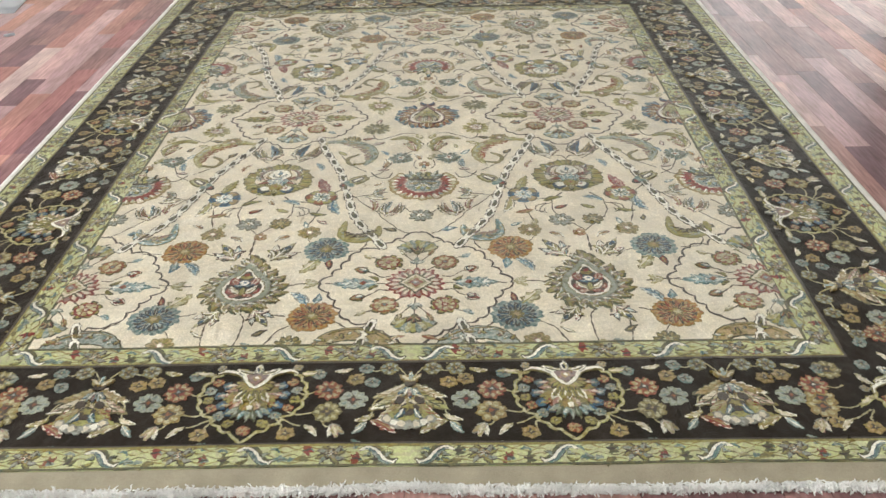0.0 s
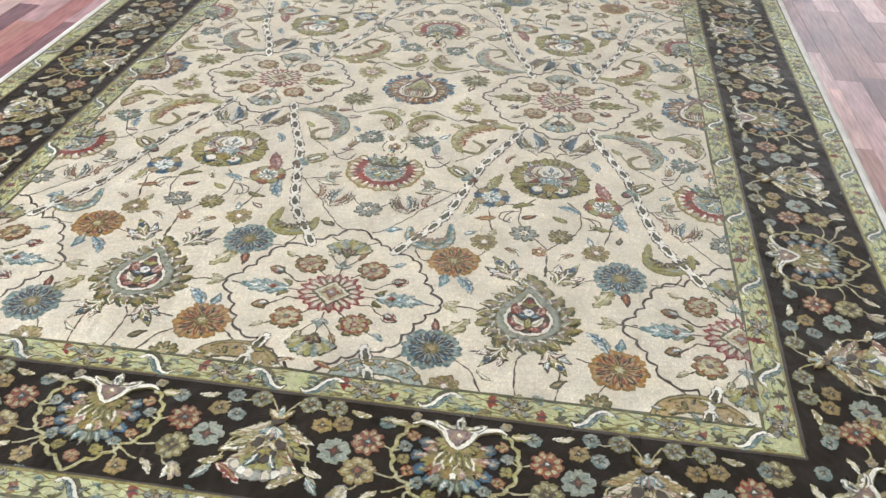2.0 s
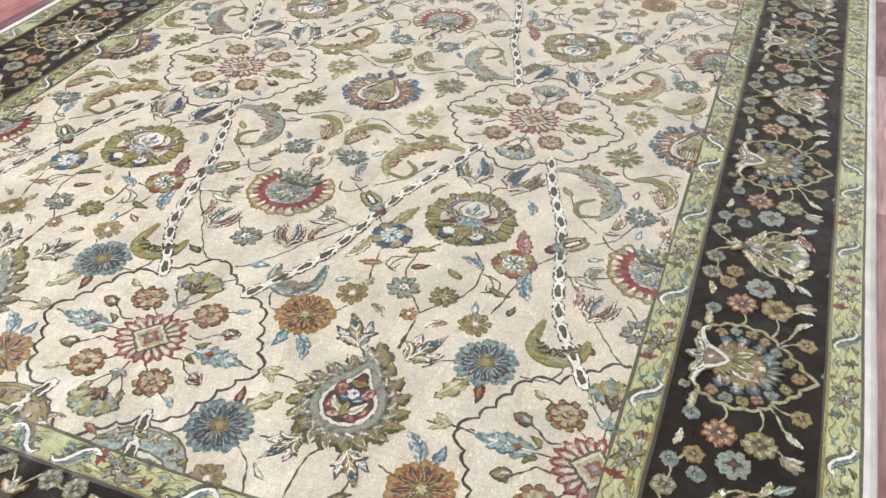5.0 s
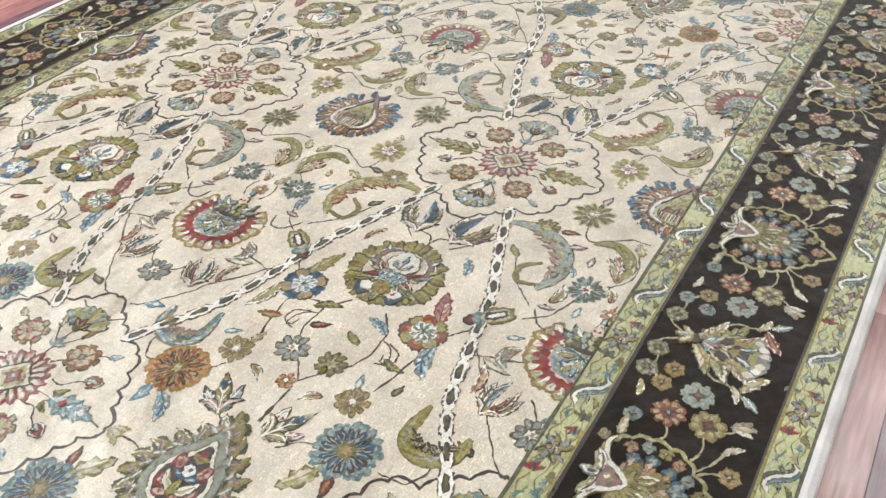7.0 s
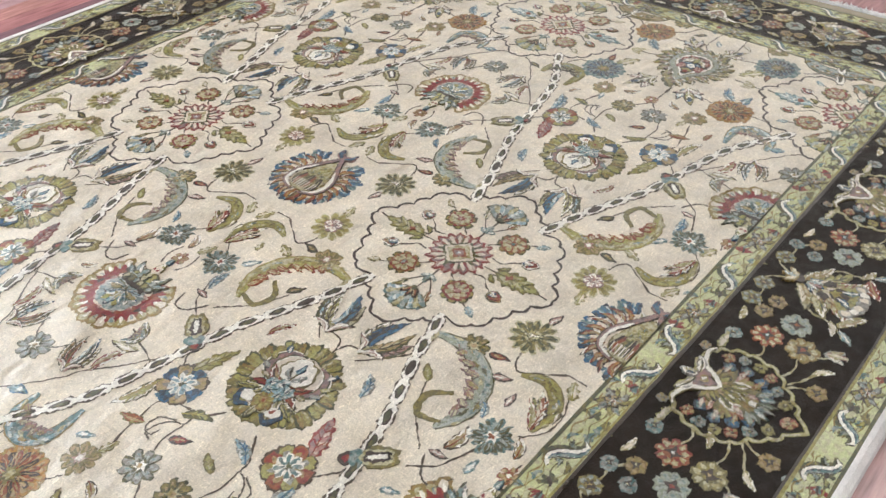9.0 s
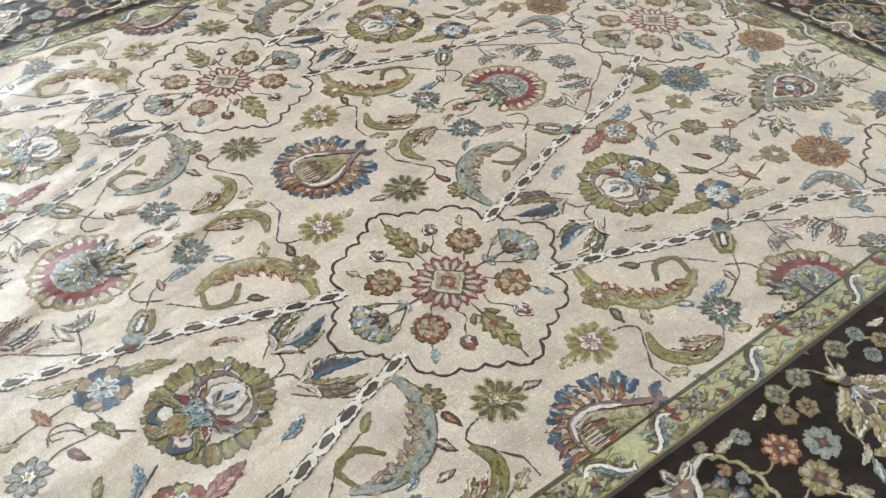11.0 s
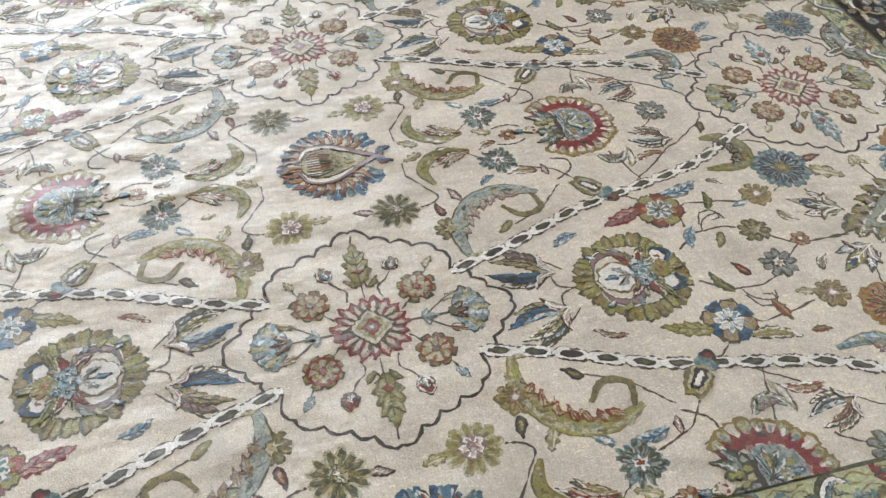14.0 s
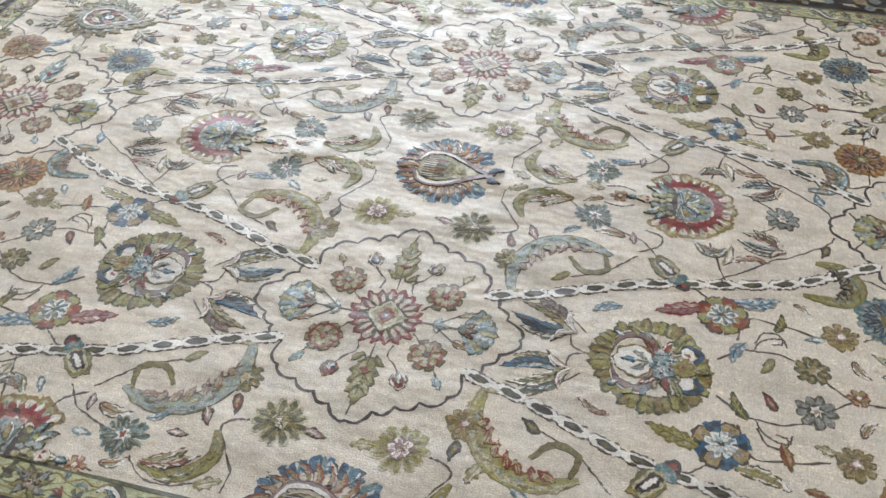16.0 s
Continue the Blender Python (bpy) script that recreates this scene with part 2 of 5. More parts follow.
# Unseen north window, added so the floor has something bright to reflect.
window = tagged(new("window_2"), "unseen white-framed window, added for glare on the floor", "window", "", "structure")
boxes("added_window_frame", [(2.3, YN + 0.1, 0.6, 4.3, YN + 0.16, 0.66), (2.3, YN + 0.1, 2.44, 4.3, YN + 0.16, 2.5)]
      + [(x, YN + 0.1, 0.66, x + 0.06, YN + 0.16, 2.44) for x in (2.3, 3.27, 4.24)], METAL_WHITE, window)
# Glowing sheets added behind both openings to strengthen the glare.
tagged(boxes("backdrop", [(XW - 1.2, -9.0, -0.5, XW - 1.15, 5.0, 5.0), (0.0, YN + 1.2, -0.5, 7.0, YN + 1.25, 5.0)], OUTSIDE), "glowing plain sheets behind the added windows", "backdrop", "", "structure")


# Unseen glowing panel, added to brighten the rug and give it sheen.
def ceiling_light(x, y):
    ob = tagged(new("ceiling_light"), "unseen white recessed ceiling light panel, added for fill and sheen", "ceiling light", "ceiling lights")
    w, l = 0.3, 0.6
    boxes("frame", [(-w - 0.03, -l - 0.03, -0.02, -w, l + 0.03, 0), (w, -l - 0.03, -0.02, w + 0.03, l + 0.03, 0),
                    (-w, -l - 0.03, -0.02, w, -l, 0), (-w, l, -0.02, w, l + 0.03, 0)], METAL_WHITE, ob)
    boxes("diffuser", [(-w, -l, -0.012, w, l, -0.004)], DIFFUSER, ob)
    ob.location = (x, y, HIGH)
    return ob


# Panel spots are chosen for where sheen and floor glare should fall.
lamp = ceiling_light(-2.6, -3.0)
for lx, ly in ((-2.6, -0.6), (-5.2, -3.0), (-5.2, -0.6), (-0.5, -2.0), (0.4, 4.4), (-2.2, 3.6), (-5.4, -4.3), (2.4, -1.6), (2.4, -3.4), (1.75, 2.4), (-0.7, 3.4), (2.9, 4.2), (-3.9, -4.1), (-3.9, -1.8)):
    copy_thing(lamp, pose(lx, ly, HIGH))


# ---- rug: drawing kit ----
rng = random.Random(7)
X1, X2, X3, X4, X5 = 0.933, 1.002, 1.279, 1.349, 1.374    # half widths: field, inner guard, border, outer guard, selvedge
Y1, Y2, Y3, Y4, Y5 = 1.378, 1.443, 1.704, 1.768, 1.812    # half lengths: field, inner guard, border, outer guard, flat-woven end
TOP = 0.012
STEP_Z = 0.0003


def warp(x, y):
    """The rug lies a little out of square, with edges that wander."""
    k = min(1.0, abs(x) / 0.9)
    dx = k * 0.011 * y * (1 if x > 0 else -1) + (0.006 + 0.034 * x) * max(0.0, 1 - (x / 0.93) ** 2) * max(-0.4, 1 - (y / 0.9) ** 2) + 0.003 * noise.noise((x * 0.4, y * 1.7, 3.0)) * min(1, abs(x))
    dy = 0.005 * noise.noise((x * 1.9, y * 0.4, 8.0)) * min(1, abs(y))
    return x + dx, y + dy


def catmull(pts, n=8, closed=False):
    out, m = [], len(pts)
    for i in range(m if closed else m - 1):
        p = [pts[(i + k - 1) % m] if closed else pts[min(max(i + k - 1, 0), m - 1)] for k in range(4)]
        for j in range(n):
            t = j / n
            out.append(tuple(0.5 * (2 * p[1][a] + (p[2][a] - p[0][a]) * t + (2 * p[0][a] - 5 * p[1][a] + 4 * p[2][a] - p[3][a]) * t * t
                                    + (3 * p[1][a] - p[0][a] - 3 * p[2][a] + p[3][a]) * t ** 3) for a in (0, 1)))
    if not closed:
        out.append(tuple(pts[-1]))
    return out


def turn(pts, ang, dx=0.0, dy=0.0, mirror=False):
    c, s = math.cos(ang), math.sin(ang)
    return [(c * (-x if mirror else x) - s * y + dx, s * (-x if mirror else x) + c * y + dy) for x, y in pts]


class Art:
    """Flat woven shapes in layers, each with a cut edge."""

    def __init__(self):
        self.v, self.f, self.m, self.mats, self.count = [], [], [], [], 0

    def height(self, lay):
        self.count += 1
        return lay * STEP_Z + (self.count % 44) * 0.000008

    def slot(self, col):
        if col not in self.mats:
            self.mats.append(col)
        return self.mats.index(col)

    def poly(self, pts, col, lay, jag=0.0026, step=0.0048):
        out = []
        for i, a in enumerate(pts):
            b = pts[(i + 1) % len(pts)]
            k = max(1, int(math.hypot(b[0] - a[0], b[1] - a[1]) / step))
            out += [(a[0] + (b[0] - a[0]) * j / k + rng.uniform(-jag, jag), a[1] + (b[1] - a[1]) * j / k + rng.uniform(-jag, jag)) for j in range(k)]
        area = sum(out[i - 1][0] * out[i][1] - out[i][0] * out[i - 1][1] for i in range(len(out)))
        if area < 0:
            out.reverse()
        z, n, o = self.height(lay), len(out), len(self.v)
        self.v += [(x, y, z) for x, y in out] + [(x, y, -0.001) for x, y in out]
        self.f.append(tuple(range(o, o + n)))
        self.f += [(o + (i + 1) % n, o + i, o + n + i, o + n + (i + 1) % n) for i in range(n)]
        self.m += [self.slot(col)] * (n + 1)
        return self

    def ribbon(self, path, w, col, lay, closed=False, jag=0.0015):
        n = len(path)
        width = w if callable(w) else (lambda t: w)
        left, right = [], []
        for i, (x, y) in enumerate(path):
            a = path[i - 1] if (i or closed) else path[0]
            b = path[(i + 1) % n] if (i < n - 1 or closed) else path[-1]
            dx, dy = b[0] - a[0], b[1] - a[1]
            d = math.hypot(dx, dy) or 1.0
            h = width(i / max(1, n - 1)) / 2
            left.append((x - dy / d * h + rng.uniform(-jag, jag), y + dx / d * h + rng.uniform(-jag, jag)))
            right.append((x + dy / d * h + rng.uniform(-jag, jag), y - dx / d * h + rng.uniform(-jag, jag)))
        o, z, s = len(self.v), self.height(lay), self.slot(col)
        for (lx, ly), (rx, ry) in zip(left, right):
            self.v += [(lx, ly, z), (rx, ry, z), (lx, ly, -0.001), (rx, ry, -0.001)]
        for i in range(n if closed else n - 1):
            a, b = o + 4 * i, o + 4 * ((i + 1) % n)
            self.f += [(a, a + 1, b + 1, b), (a + 2, a, b, b + 2), (a + 1, a + 3, b + 3, b + 1)]
            self.m += [s] * 3
        return self

    def add(self, other, dx=0.0, dy=0.0, ang=0.0, mirror=False, lift=0, size=1.0):
        o = len(self.v)
        flat = turn([(x * size, y * size) for x, y, z in other.v], ang, dx, dy, mirror)
        self.count += 5
        more = lift * STEP_Z + (self.count % 44) * 0.000008
        self.v += [(x, y, z + (more if z > 0 else 0)) for (x, y), (_, _, z) in zip(flat, other.v)]
        self.f += [tuple(i + o for i in (reversed(q) if mirror else q)) for q in other.f]
        self.m += [self.slot(other.mats[i]) for i in other.m]
        return self


def petal(r0, r1, w, ang=0.0, blunt=1.0, cx=0.0, cy=0.0):
    d = r1 - r0
    side = [(0.28, 0.0), (0.42, 0.4), (0.5, 0.68), (0.38 * blunt, 0.92)]
    pts = [(a * w, r0 + b * d) for a, b in side] + [(0, r1)] + [(-a * w, r0 + b * d) for a, b in reversed(side)]
    return turn(pts, ang, cx, cy)


def oval(rx, ry, cx=0.0, cy=0.0, ang=0.0, n=14):
    return turn([(rx * math.cos(i * math.tau / n), ry * math.sin(i * math.tau / n)) for i in range(n)], ang, cx, cy)


def star(r, inner, n, ang=0.0, cx=0.0, cy=0.0):
    return turn([((r if i % 2 == 0 else inner) * math.sin(i * math.pi / n), (r if i % 2 == 0 else inner) * math.cos(i * math.pi / n)) for i in range(2 * n)], ang, cx, cy)


def blade(length, w, bend=0.0, teeth=0, both=True, deep=0.35):
    """A leaf outline from (0, 0) to (0, length), bent sideways, with teeth if asked."""
    n = max(10, teeth * 4)
    right, left = [], []
    for i in range(n + 1):
        t = i / n
        h = w / 2 * math.sin(math.pi * t ** 0.8) ** 0.85
        k = 1.0
        if teeth and 0.08 < t < 0.95:
            k = 1 - deep * (1 - (t * teeth * 1.0) % 1.0)
        c = bend * math.sin(math.pi * t) * length
        right.append((c + h * k, t * length))
        left.append((c - h * (k if both else 1.0), t * length))
    return right + left[-2:0:-1]


def leaf_art(length, w, col, edge="line", vein="line", bend=0.0, teeth=0, both=True, lay=1):
    """A leaf: dark edge, two-toned blade, midrib and side strokes."""
    a = Art()

    def mid(t):
        return bend * math.sin(math.pi * t) * length
    a.poly(blade(length, w, bend, teeth, both), edge, lay)
    silk = length > 0.04 and w > 0.013 and rng.random() < 0.5
    if silk and col not in ("sky", "mist"):
        a.poly(turn(blade(length * 0.93, w * 0.8, bend, teeth, both), 0, 0, length * 0.03), "ivory", lay + 0.5)
    k = 0.6 if silk else 0.74
    a.poly(turn(blade(length * (0.84 if silk else 0.9), w * k, bend, teeth, both), 0, 0, length * 0.05), col, lay + 1)
    a.poly(turn(blade(length * 0.66, w * 0.3, bend, 0, both), 0, w * 0.1, length * 0.12), SECOND.get(col, "pale"), lay + 2)
    if vein:
        a.ribbon([(mid(t), t * length) for t in (0, 0.2, 0.4, 0.6, 0.8)], 0.0024, vein, lay + 3)
        if length > 0.06:
            for t in (0.28, 0.46, 0.62):
                for q in (1, -1):
                    a.ribbon([(mid(t), t * length), (mid(t) + q * w * 0.26, (t + 0.14) * length)], 0.0019, vein, lay + 3)
    return a


SECOND = {"sky": "mist", "teal": "sky", "leaf": "pale", "pale": "cream", "gold": "leaf", "rust": "tan", "red": "rust", "tan": "pale", "rose": "cream", "mauve": "rose",
          "ivory": "pale", "moss": "olive", "olive": "leaf", "blue": "sky", "navy": "blue", "grey": "mist", "orange": "tan", "mist": "ivory", "bronze": "gold", "fern": "sage", "sage": "mist"}


def bloom(r, n, col, edge, heart, core, inner=0.3, vein=None, fat=0.92, lay=1):
    """A round flower of n petals with a heart."""
    a = Art()
    w = math.tau * r * 0.74 / n * fat
    for i in range(n):
        g = math.tau * i / n + rng.uniform(-0.07, 0.07)
        k = r * rng.uniform(0.9, 1.07)
        a.poly(petal(r * inner * 0.5, k, w * 1.08, g, 0.9), edge, lay)
        a.poly(petal(r * inner * 0.6, k * 0.92, w * 0.68, g, 0.9), col, lay + 1)
        if vein:
            a.poly(petal(r * inner * 0.8, k * 0.72, w * 0.3, g), vein, lay + 2)
    a.poly(star(r * inner * 1.25, r * inner * 0.85, n), edge, lay + 3)
    a.poly(star(r * inner * 1.05, r * inner * 0.5, 6), heart, lay + 4)
    a.poly(oval(r * inner * 0.4, r * inner * 0.4), core, lay + 5)
    return a


# ---- rug: motifs ----
def sunflower(outer, mid, heart, core):
    a = Art()
    n, r = 20, 0.062
    for i in range(n):
        g = math.tau * i / n + rng.uniform(-0.04, 0.04)
        k = r * rng.uniform(0.93, 1.06)
        a.poly(petal(0.02, k * 1.03, 0.0205, g), "bronze" if outer == "orange" else "teal", 1)
        a.poly(petal(0.02, k, 0.0165, g), outer, 2)
        a.poly(petal(0.03, k * 0.9, 0.006, g), "tan" if outer == "orange" else "mist", 3)
        a.poly(petal(0.014, r * 0.8, 0.0115, g + 0.15), mid if i % 2 else "brown", 4)
        a.poly(petal(0.016, r * 0.7, 0.003, g + 0.15), "tan" if outer == "orange" else "mist", 5)
    a.poly(star(0.022, 0.013, 8), heart, 6)
    a.poly(star(0.012, 0.006, 6), core, 7)
    return a


def rosette():
    """Large round flower head: thick gold fringe, white pouch with a blue bud, grey arms, sky-blue blossoms."""
    a = Art()
    n = 40
    for i in range(n):
        g = math.tau * i / n + rng.uniform(-0.03, 0.03)
        k = (0.114 + 0.004 * math.cos(g)) * rng.uniform(0.92, 1.05)
        a.poly(petal(0.05, k, 0.021, g, 1.1), "moss" if i % 2 else "olive", 1)
        a.poly(petal(0.056, k * 0.96, 0.0118, g + 0.02, 1.1), ("gold", "leaf", "gold", "bronze")[i % 4], 2)
        a.poly(petal(0.06, k * 0.86, 0.0042, g + 0.05, 1.0), "leaf" if i % 2 else "pale", 3)
    a.poly(oval(0.077, 0.079, n=30), "moss", 3.4)
    a.poly(oval(0.074, 0.076, n=30), "cream", 4)
    for i in range(13):
        g = math.radians(118 + 124 * i / 12)
        a.add(leaf_art(0.042, 0.0135, ("leaf", "pale", "ivory")[i % 3], "moss", "moss" if i % 3 == 0 else None), -math.sin(g) * 0.038, math.cos(g) * 0.038, g, lift=4)
    for s in (1, -1):
        arm = [(s * x, y) for x, y in catmull([(0.014, -0.012), (0.046, -0.002), (0.064, 0.026), (0.052, 0.06), (0.026, 0.072)], 7)]
        a.ribbon(arm, lambda t: 0.024 * math.sin(math.pi * (0.12 + 0.8 * t)), "ivory", 6)
        a.ribbon(arm, lambda t: 0.018 * math.sin(math.pi * (0.1 + 0.82 * t)), "moss", 7)
        a.ribbon(arm, lambda t: 0.01 * math.sin(math.pi * (0.08 + 0.82 * t)), "mauve", 8)
        for k in range(4):
            x, y = arm[5 + 5 * k]
            a.add(leaf_art(0.024, 0.013, ("pale", "grey", "leaf", "mist")[k], ("moss", "navy")[k % 2], None), x, y, -s * (1.5 - 0.35 * k), lift=7)
        a.add(leaf_art(0.052, 0.017, "rust", "red", "brown", s * 0.15), s * 0.01, -0.006, -s * 0.95, lift=9)
        a.add(leaf_art(0.05, 0.016, "red", "brown", None, -s * 0.1), s * 0.012, -0.022, -s * 1.75, lift=9)
        a.ribbon([(s * x, y) for x, y in catmull([(0.018, -0.076), (0.04, -0.086), (0.052, -0.062), (0.036, -0.044)], 6)], lambda t: 0.012 * math.sin(math.pi * (0.15 + 0.7 * t)), "navy", 9)
        a.poly(oval(0.0155, 0.0115, s * 0.034, -0.062, s * 0.5), "ivory", 10)
        a.poly(oval(0.006, 0.0045, s * 0.033, -0.061, s * 0.5), "rust", 11)
        a.add(leaf_art(0.05, 0.014, "leaf", "moss", "moss"), s * 0.03, -0.036, -s * 2.0, lift=10)
    pouch = [(0.0, 0.0), (0.022, 0.004), (0.038, 0.022), (0.039, 0.04), (0.03, 0.052), (0.026, 0.064), (0.012, 0.068), (0.0, 0.076)]
    pouch = catmull(pouch + [(-x, y) for x, y in pouch[-2:0:-1]], 3, True)
    a.poly(pouch, "olive", 9)
    a.poly([(x * 0.9, 0.038 + (y - 0.038) * 0.92) for x, y in pouch], "ivory", 10)
    for s in (1, -1):
        a.add(leaf_art(0.034, 0.013, "mist", "grey", "grey", s * 0.1), s * 0.003, 0.012, -s * 0.62, lift=10)
    a.ribbon([(0, 0.004), (0.001, 0.034)], 0.003, "olive", 12)
    a.add(leaf_art(0.028, 0.017, "blue", "navy", "sky", 0, 3), 0, 0.03, lift=11)
    for x, y in ((0.0, -0.006), (0.02, -0.014), (-0.02, -0.014), (0.011, -0.03), (-0.011, -0.03)):
        a.add(bloom(0.0155, 6, "sky", "teal", "ivory", "navy", 0.42), x, y, rng.uniform(0, 1), lift=12)
    a.add(bloom(0.024, 7, "gold", "bronze", "tan", "rust", 0.36, "leaf"), 0, -0.052, lift=13)
    a.add(leaf_art(0.036, 0.016, "pale", "moss", "olive"), 0, -0.066, math.pi, lift=12)
    return a


def cornflower(main, other, heart):
    """Eight-lobed flower whose lobes change colour in turn."""
    a = Art()
    for i in range(8):
        g = math.tau * i / 8 + 0.2
        c = main if i % 2 == 0 else other
        a.poly(petal(0.008, 0.052 if i % 2 else 0.05, 0.036, g, 1.15), "line" if c != "navy" else "blue", 1)
        a.poly(petal(0.01, 0.047, 0.029, g, 1.15), c, 2)
        a.poly(petal(0.012, 0.036, 0.012, g), "blue" if c == "navy" else "tan" if c == "rust" else "grey", 3)
    for i in range(8):
        g = math.tau * i / 8
        a.poly(petal(0.004, 0.029, 0.014, g), "ivory", 4)
        a.poly(petal(0.006, 0.026, 0.008, g), heart, 5)
    a.poly(star(0.009, 0.004, 6), "moss", 6)
    return a


def red_palmette():
    """Fan-shaped blossom: pale loops on a red ring round a cream heart with teal petals, under a small crown."""
    a = Art()
    n = 21
    for i in range(n):
        g = math.radians(-130 + 260 * i / (n - 1)) + math.pi
        k = 0.112 * rng.uniform(0.96, 1.03)
        a.poly(petal(0.052, k, 0.0285, g, 1.35), "bronze", 1)
        a.poly(petal(0.06, k * 0.945, 0.0165, g, 1.3), "pale" if i % 3 else "cream", 2)
        a.poly(petal(0.066, k * 0.88, 0.0055, g, 1.0), "mist" if i % 2 else "ivory", 3)
        a.poly(petal(0.04, 0.094, 0.015, g + math.radians(6.2), 0.5), "red", 4)
        a.poly(petal(0.04, 0.081, 0.021, g - math.radians(1.0), 0.6), "red" if i % 4 else "brown", 4)
    body = catmull([(0, -0.072), (0.04, -0.066), (0.068, -0.03), (0.066, 0.015), (0.035, 0.05), (0, 0.06), (-0.035, 0.05), (-0.066, 0.015), (-0.068, -0.03), (-0.04, -0.066)], 4, True)
    a.poly([(x * 0.96, y * 0.96) for x, y in body], "red", 5)
    for i in range(15):
        g = math.pi + math.radians(-119 + 17 * i)
        a.poly(oval(0.0105, 0.009, -math.sin(g) * 0.052, math.cos(g) * 0.056, n=10), "rose" if i % 2 else "cream", 6)
    a.poly([(x * 0.78, y * 0.78) for x, y in body], "mist", 7)
    for i in range(9):
        g = math.pi + math.radians(-104 + 26 * i)
        a.add(leaf_art(0.052, 0.017, ("teal", "pale", "sky")[i % 3], ("moss", "navy", "brown")[i % 3], ("moss", "moss", "navy")[i % 3], rng.uniform(-0.1, 0.1)), 0, 0.004, g, lift=7)
    for s in (1, -1):
        a.add(leaf_art(0.04, 0.017, "teal", "navy", "ivory", s * 0.12), s * 0.004, -0.004, -s * 2.45, lift=10)
        a.add(leaf_art(0.034, 0.013, "tan", "moss", None, s * 0.12), s * 0.012, 0.002, -s * 1.7, lift=10)
        a.poly(oval(0.0065, 0.0095, s * 0.015, -0.034, s * 0.4), "leaf", 13)
    a.add(leaf_art(0.05, 0.02, "teal", "navy", "sky"), 0, -0.004, math.pi, lift=11)
    a.poly(star(0.013, 0.006, 5, 0.0, 0, -0.018), "pale", 15)
    for s in (1, -1):
        a.add(leaf_art(0.058, 0.021, "sky", "moss", "teal", s * 0.16, 4), s * 0.012, 0.046, -s * 1.25, lift=9)
        a.add(leaf_art(0.05, 0.018, "mist", "moss", None, s * 0.16), s * 0.014, 0.05, -s * 0.72, lift=10)
    a.poly(oval(0.05, 0.014, 0, 0.03), "brown", 11)
    for row, (y, m) in enumerate(((0.034, 6), (0.05, 5), (0.064, 3))):
        for i in range(m):
            x = (i - (m - 1) / 2) * 0.0155
            a.poly(oval(0.0088, 0.0105, x, y + 0.003 * math.cos(x * 40), n=10), "moss", 12 + row * 0.9)
            a.poly(oval(0.0058, 0.0074, x, y + 0.001, n=10), ("pale", "leaf", "mist")[(i + row) % 3], 12.5 + row * 0.9)
    a.add(leaf_art(0.044, 0.03, "gold", "olive", None, 0, 3), 0, 0.066, lift=13)
    a.poly(oval(0.012, 0.012, 0, 0.083), "cream", 17)
    for x in (-0.005, 0.005):
        a.poly(oval(0.0032, 0.0042, x, 0.083, n=8), "red", 18)
    a.add(leaf_art(0.024, 0.013, "teal", "navy", None), 0, 0.106, lift=13)
    return a


def lotus():
    """Open lotus: a striped bud held in ivory and mauve arms, rust flames and blue tufts round it."""
    a = Art()
    n = 11
    for i in range(n):
        g = math.pi + math.radians(-144 + 288 * i / (n - 1))
        r = 0.12 + 0.01 * math.cos(g)
        for k in range(5):
            q = g + (k - 2) * 0.085
            a.poly(petal(0.088, r * rng.uniform(0.95, 1.07) * (1.0 - 0.035 * abs(k - 2)), 0.0135, q, 1.1), ("navy", "blue", "navy", "blue", "teal")[(k + i) % 5], 1)
            if k in (1, 3):
                a.poly(petal(0.092, r * 0.95, 0.004, q), "sky", 2)
        side = -1 if i > n // 2 else 1
        for d, l, w, c, e, h in ((0.24, 0.056, 0.0135, "rust", "brown", 0.3), (0.05, 0.048, 0.012, "orange", "rust", 0.15), (-0.16, 0.042, 0.012, "ivory", "grey", -0.2)):
            q = g + side * d
            a.add(leaf_art(l, w, c, e, None, side * 0.2), math.sin(-q) * 0.058, math.cos(q) * 0.058, q + side * h, lift=3)
    bud = catmull([(0, -0.06), (0.03, -0.05), (0.044, -0.016), (0.033, 0.026), (0, 0.08), (-0.033, 0.026), (-0.044, -0.016), (-0.03, -0.05)], 5, True)
    a.poly([(x * 1.03, y * 1.03) for x, y in bud], "olive", 6)
    a.poly([(x * 0.97, y * 0.97) for x, y in bud], "pale", 7)
    for i in range(9):
        x = (i - 4) * 0.0078
        a.ribbon(catmull([(x * 0.85, -0.048), (x * 1.2, -0.03), (x * 0.9, 0.0), (x * 0.6, 0.012 + 0.012 * (i % 2))], 4), lambda t: 0.0068 * math.sin(math.pi * (0.2 + 0.7 * t)), ("brown", "rust", "olive", "moss")[i % 4], 8)
        a.ribbon([(x * 1.05, -0.05), (x * 1.12, -0.02)], 0.002, "ivory", 9)
    for x, y in ((0.0, 0.02), (0.015, 0.012), (-0.015, 0.012), (0.0, 0.042)):
        a.add(bloom(0.013, 5, "pale", "leaf", "mist", "olive", 0.4), x, y, rng.uniform(0, 1), lift=9)
    for s in (1, -1):
        outer = [(s * x, y) for x, y in catmull([(0.012, -0.07), (0.052, -0.05), (0.06, -0.006), (0.038, 0.04), (0.014, 0.078), (-0.004, 0.112), (-0.026, 0.122)], 7)]
        a.ribbon(outer, lambda t: 0.0155 * math.sin(math.pi * (0.1 + 0.82 * t)), "brown", 10)
        a.ribbon(outer, lambda t: 0.0115 * math.sin(math.pi * (0.08 + 0.84 * t)), "mauve", 11)
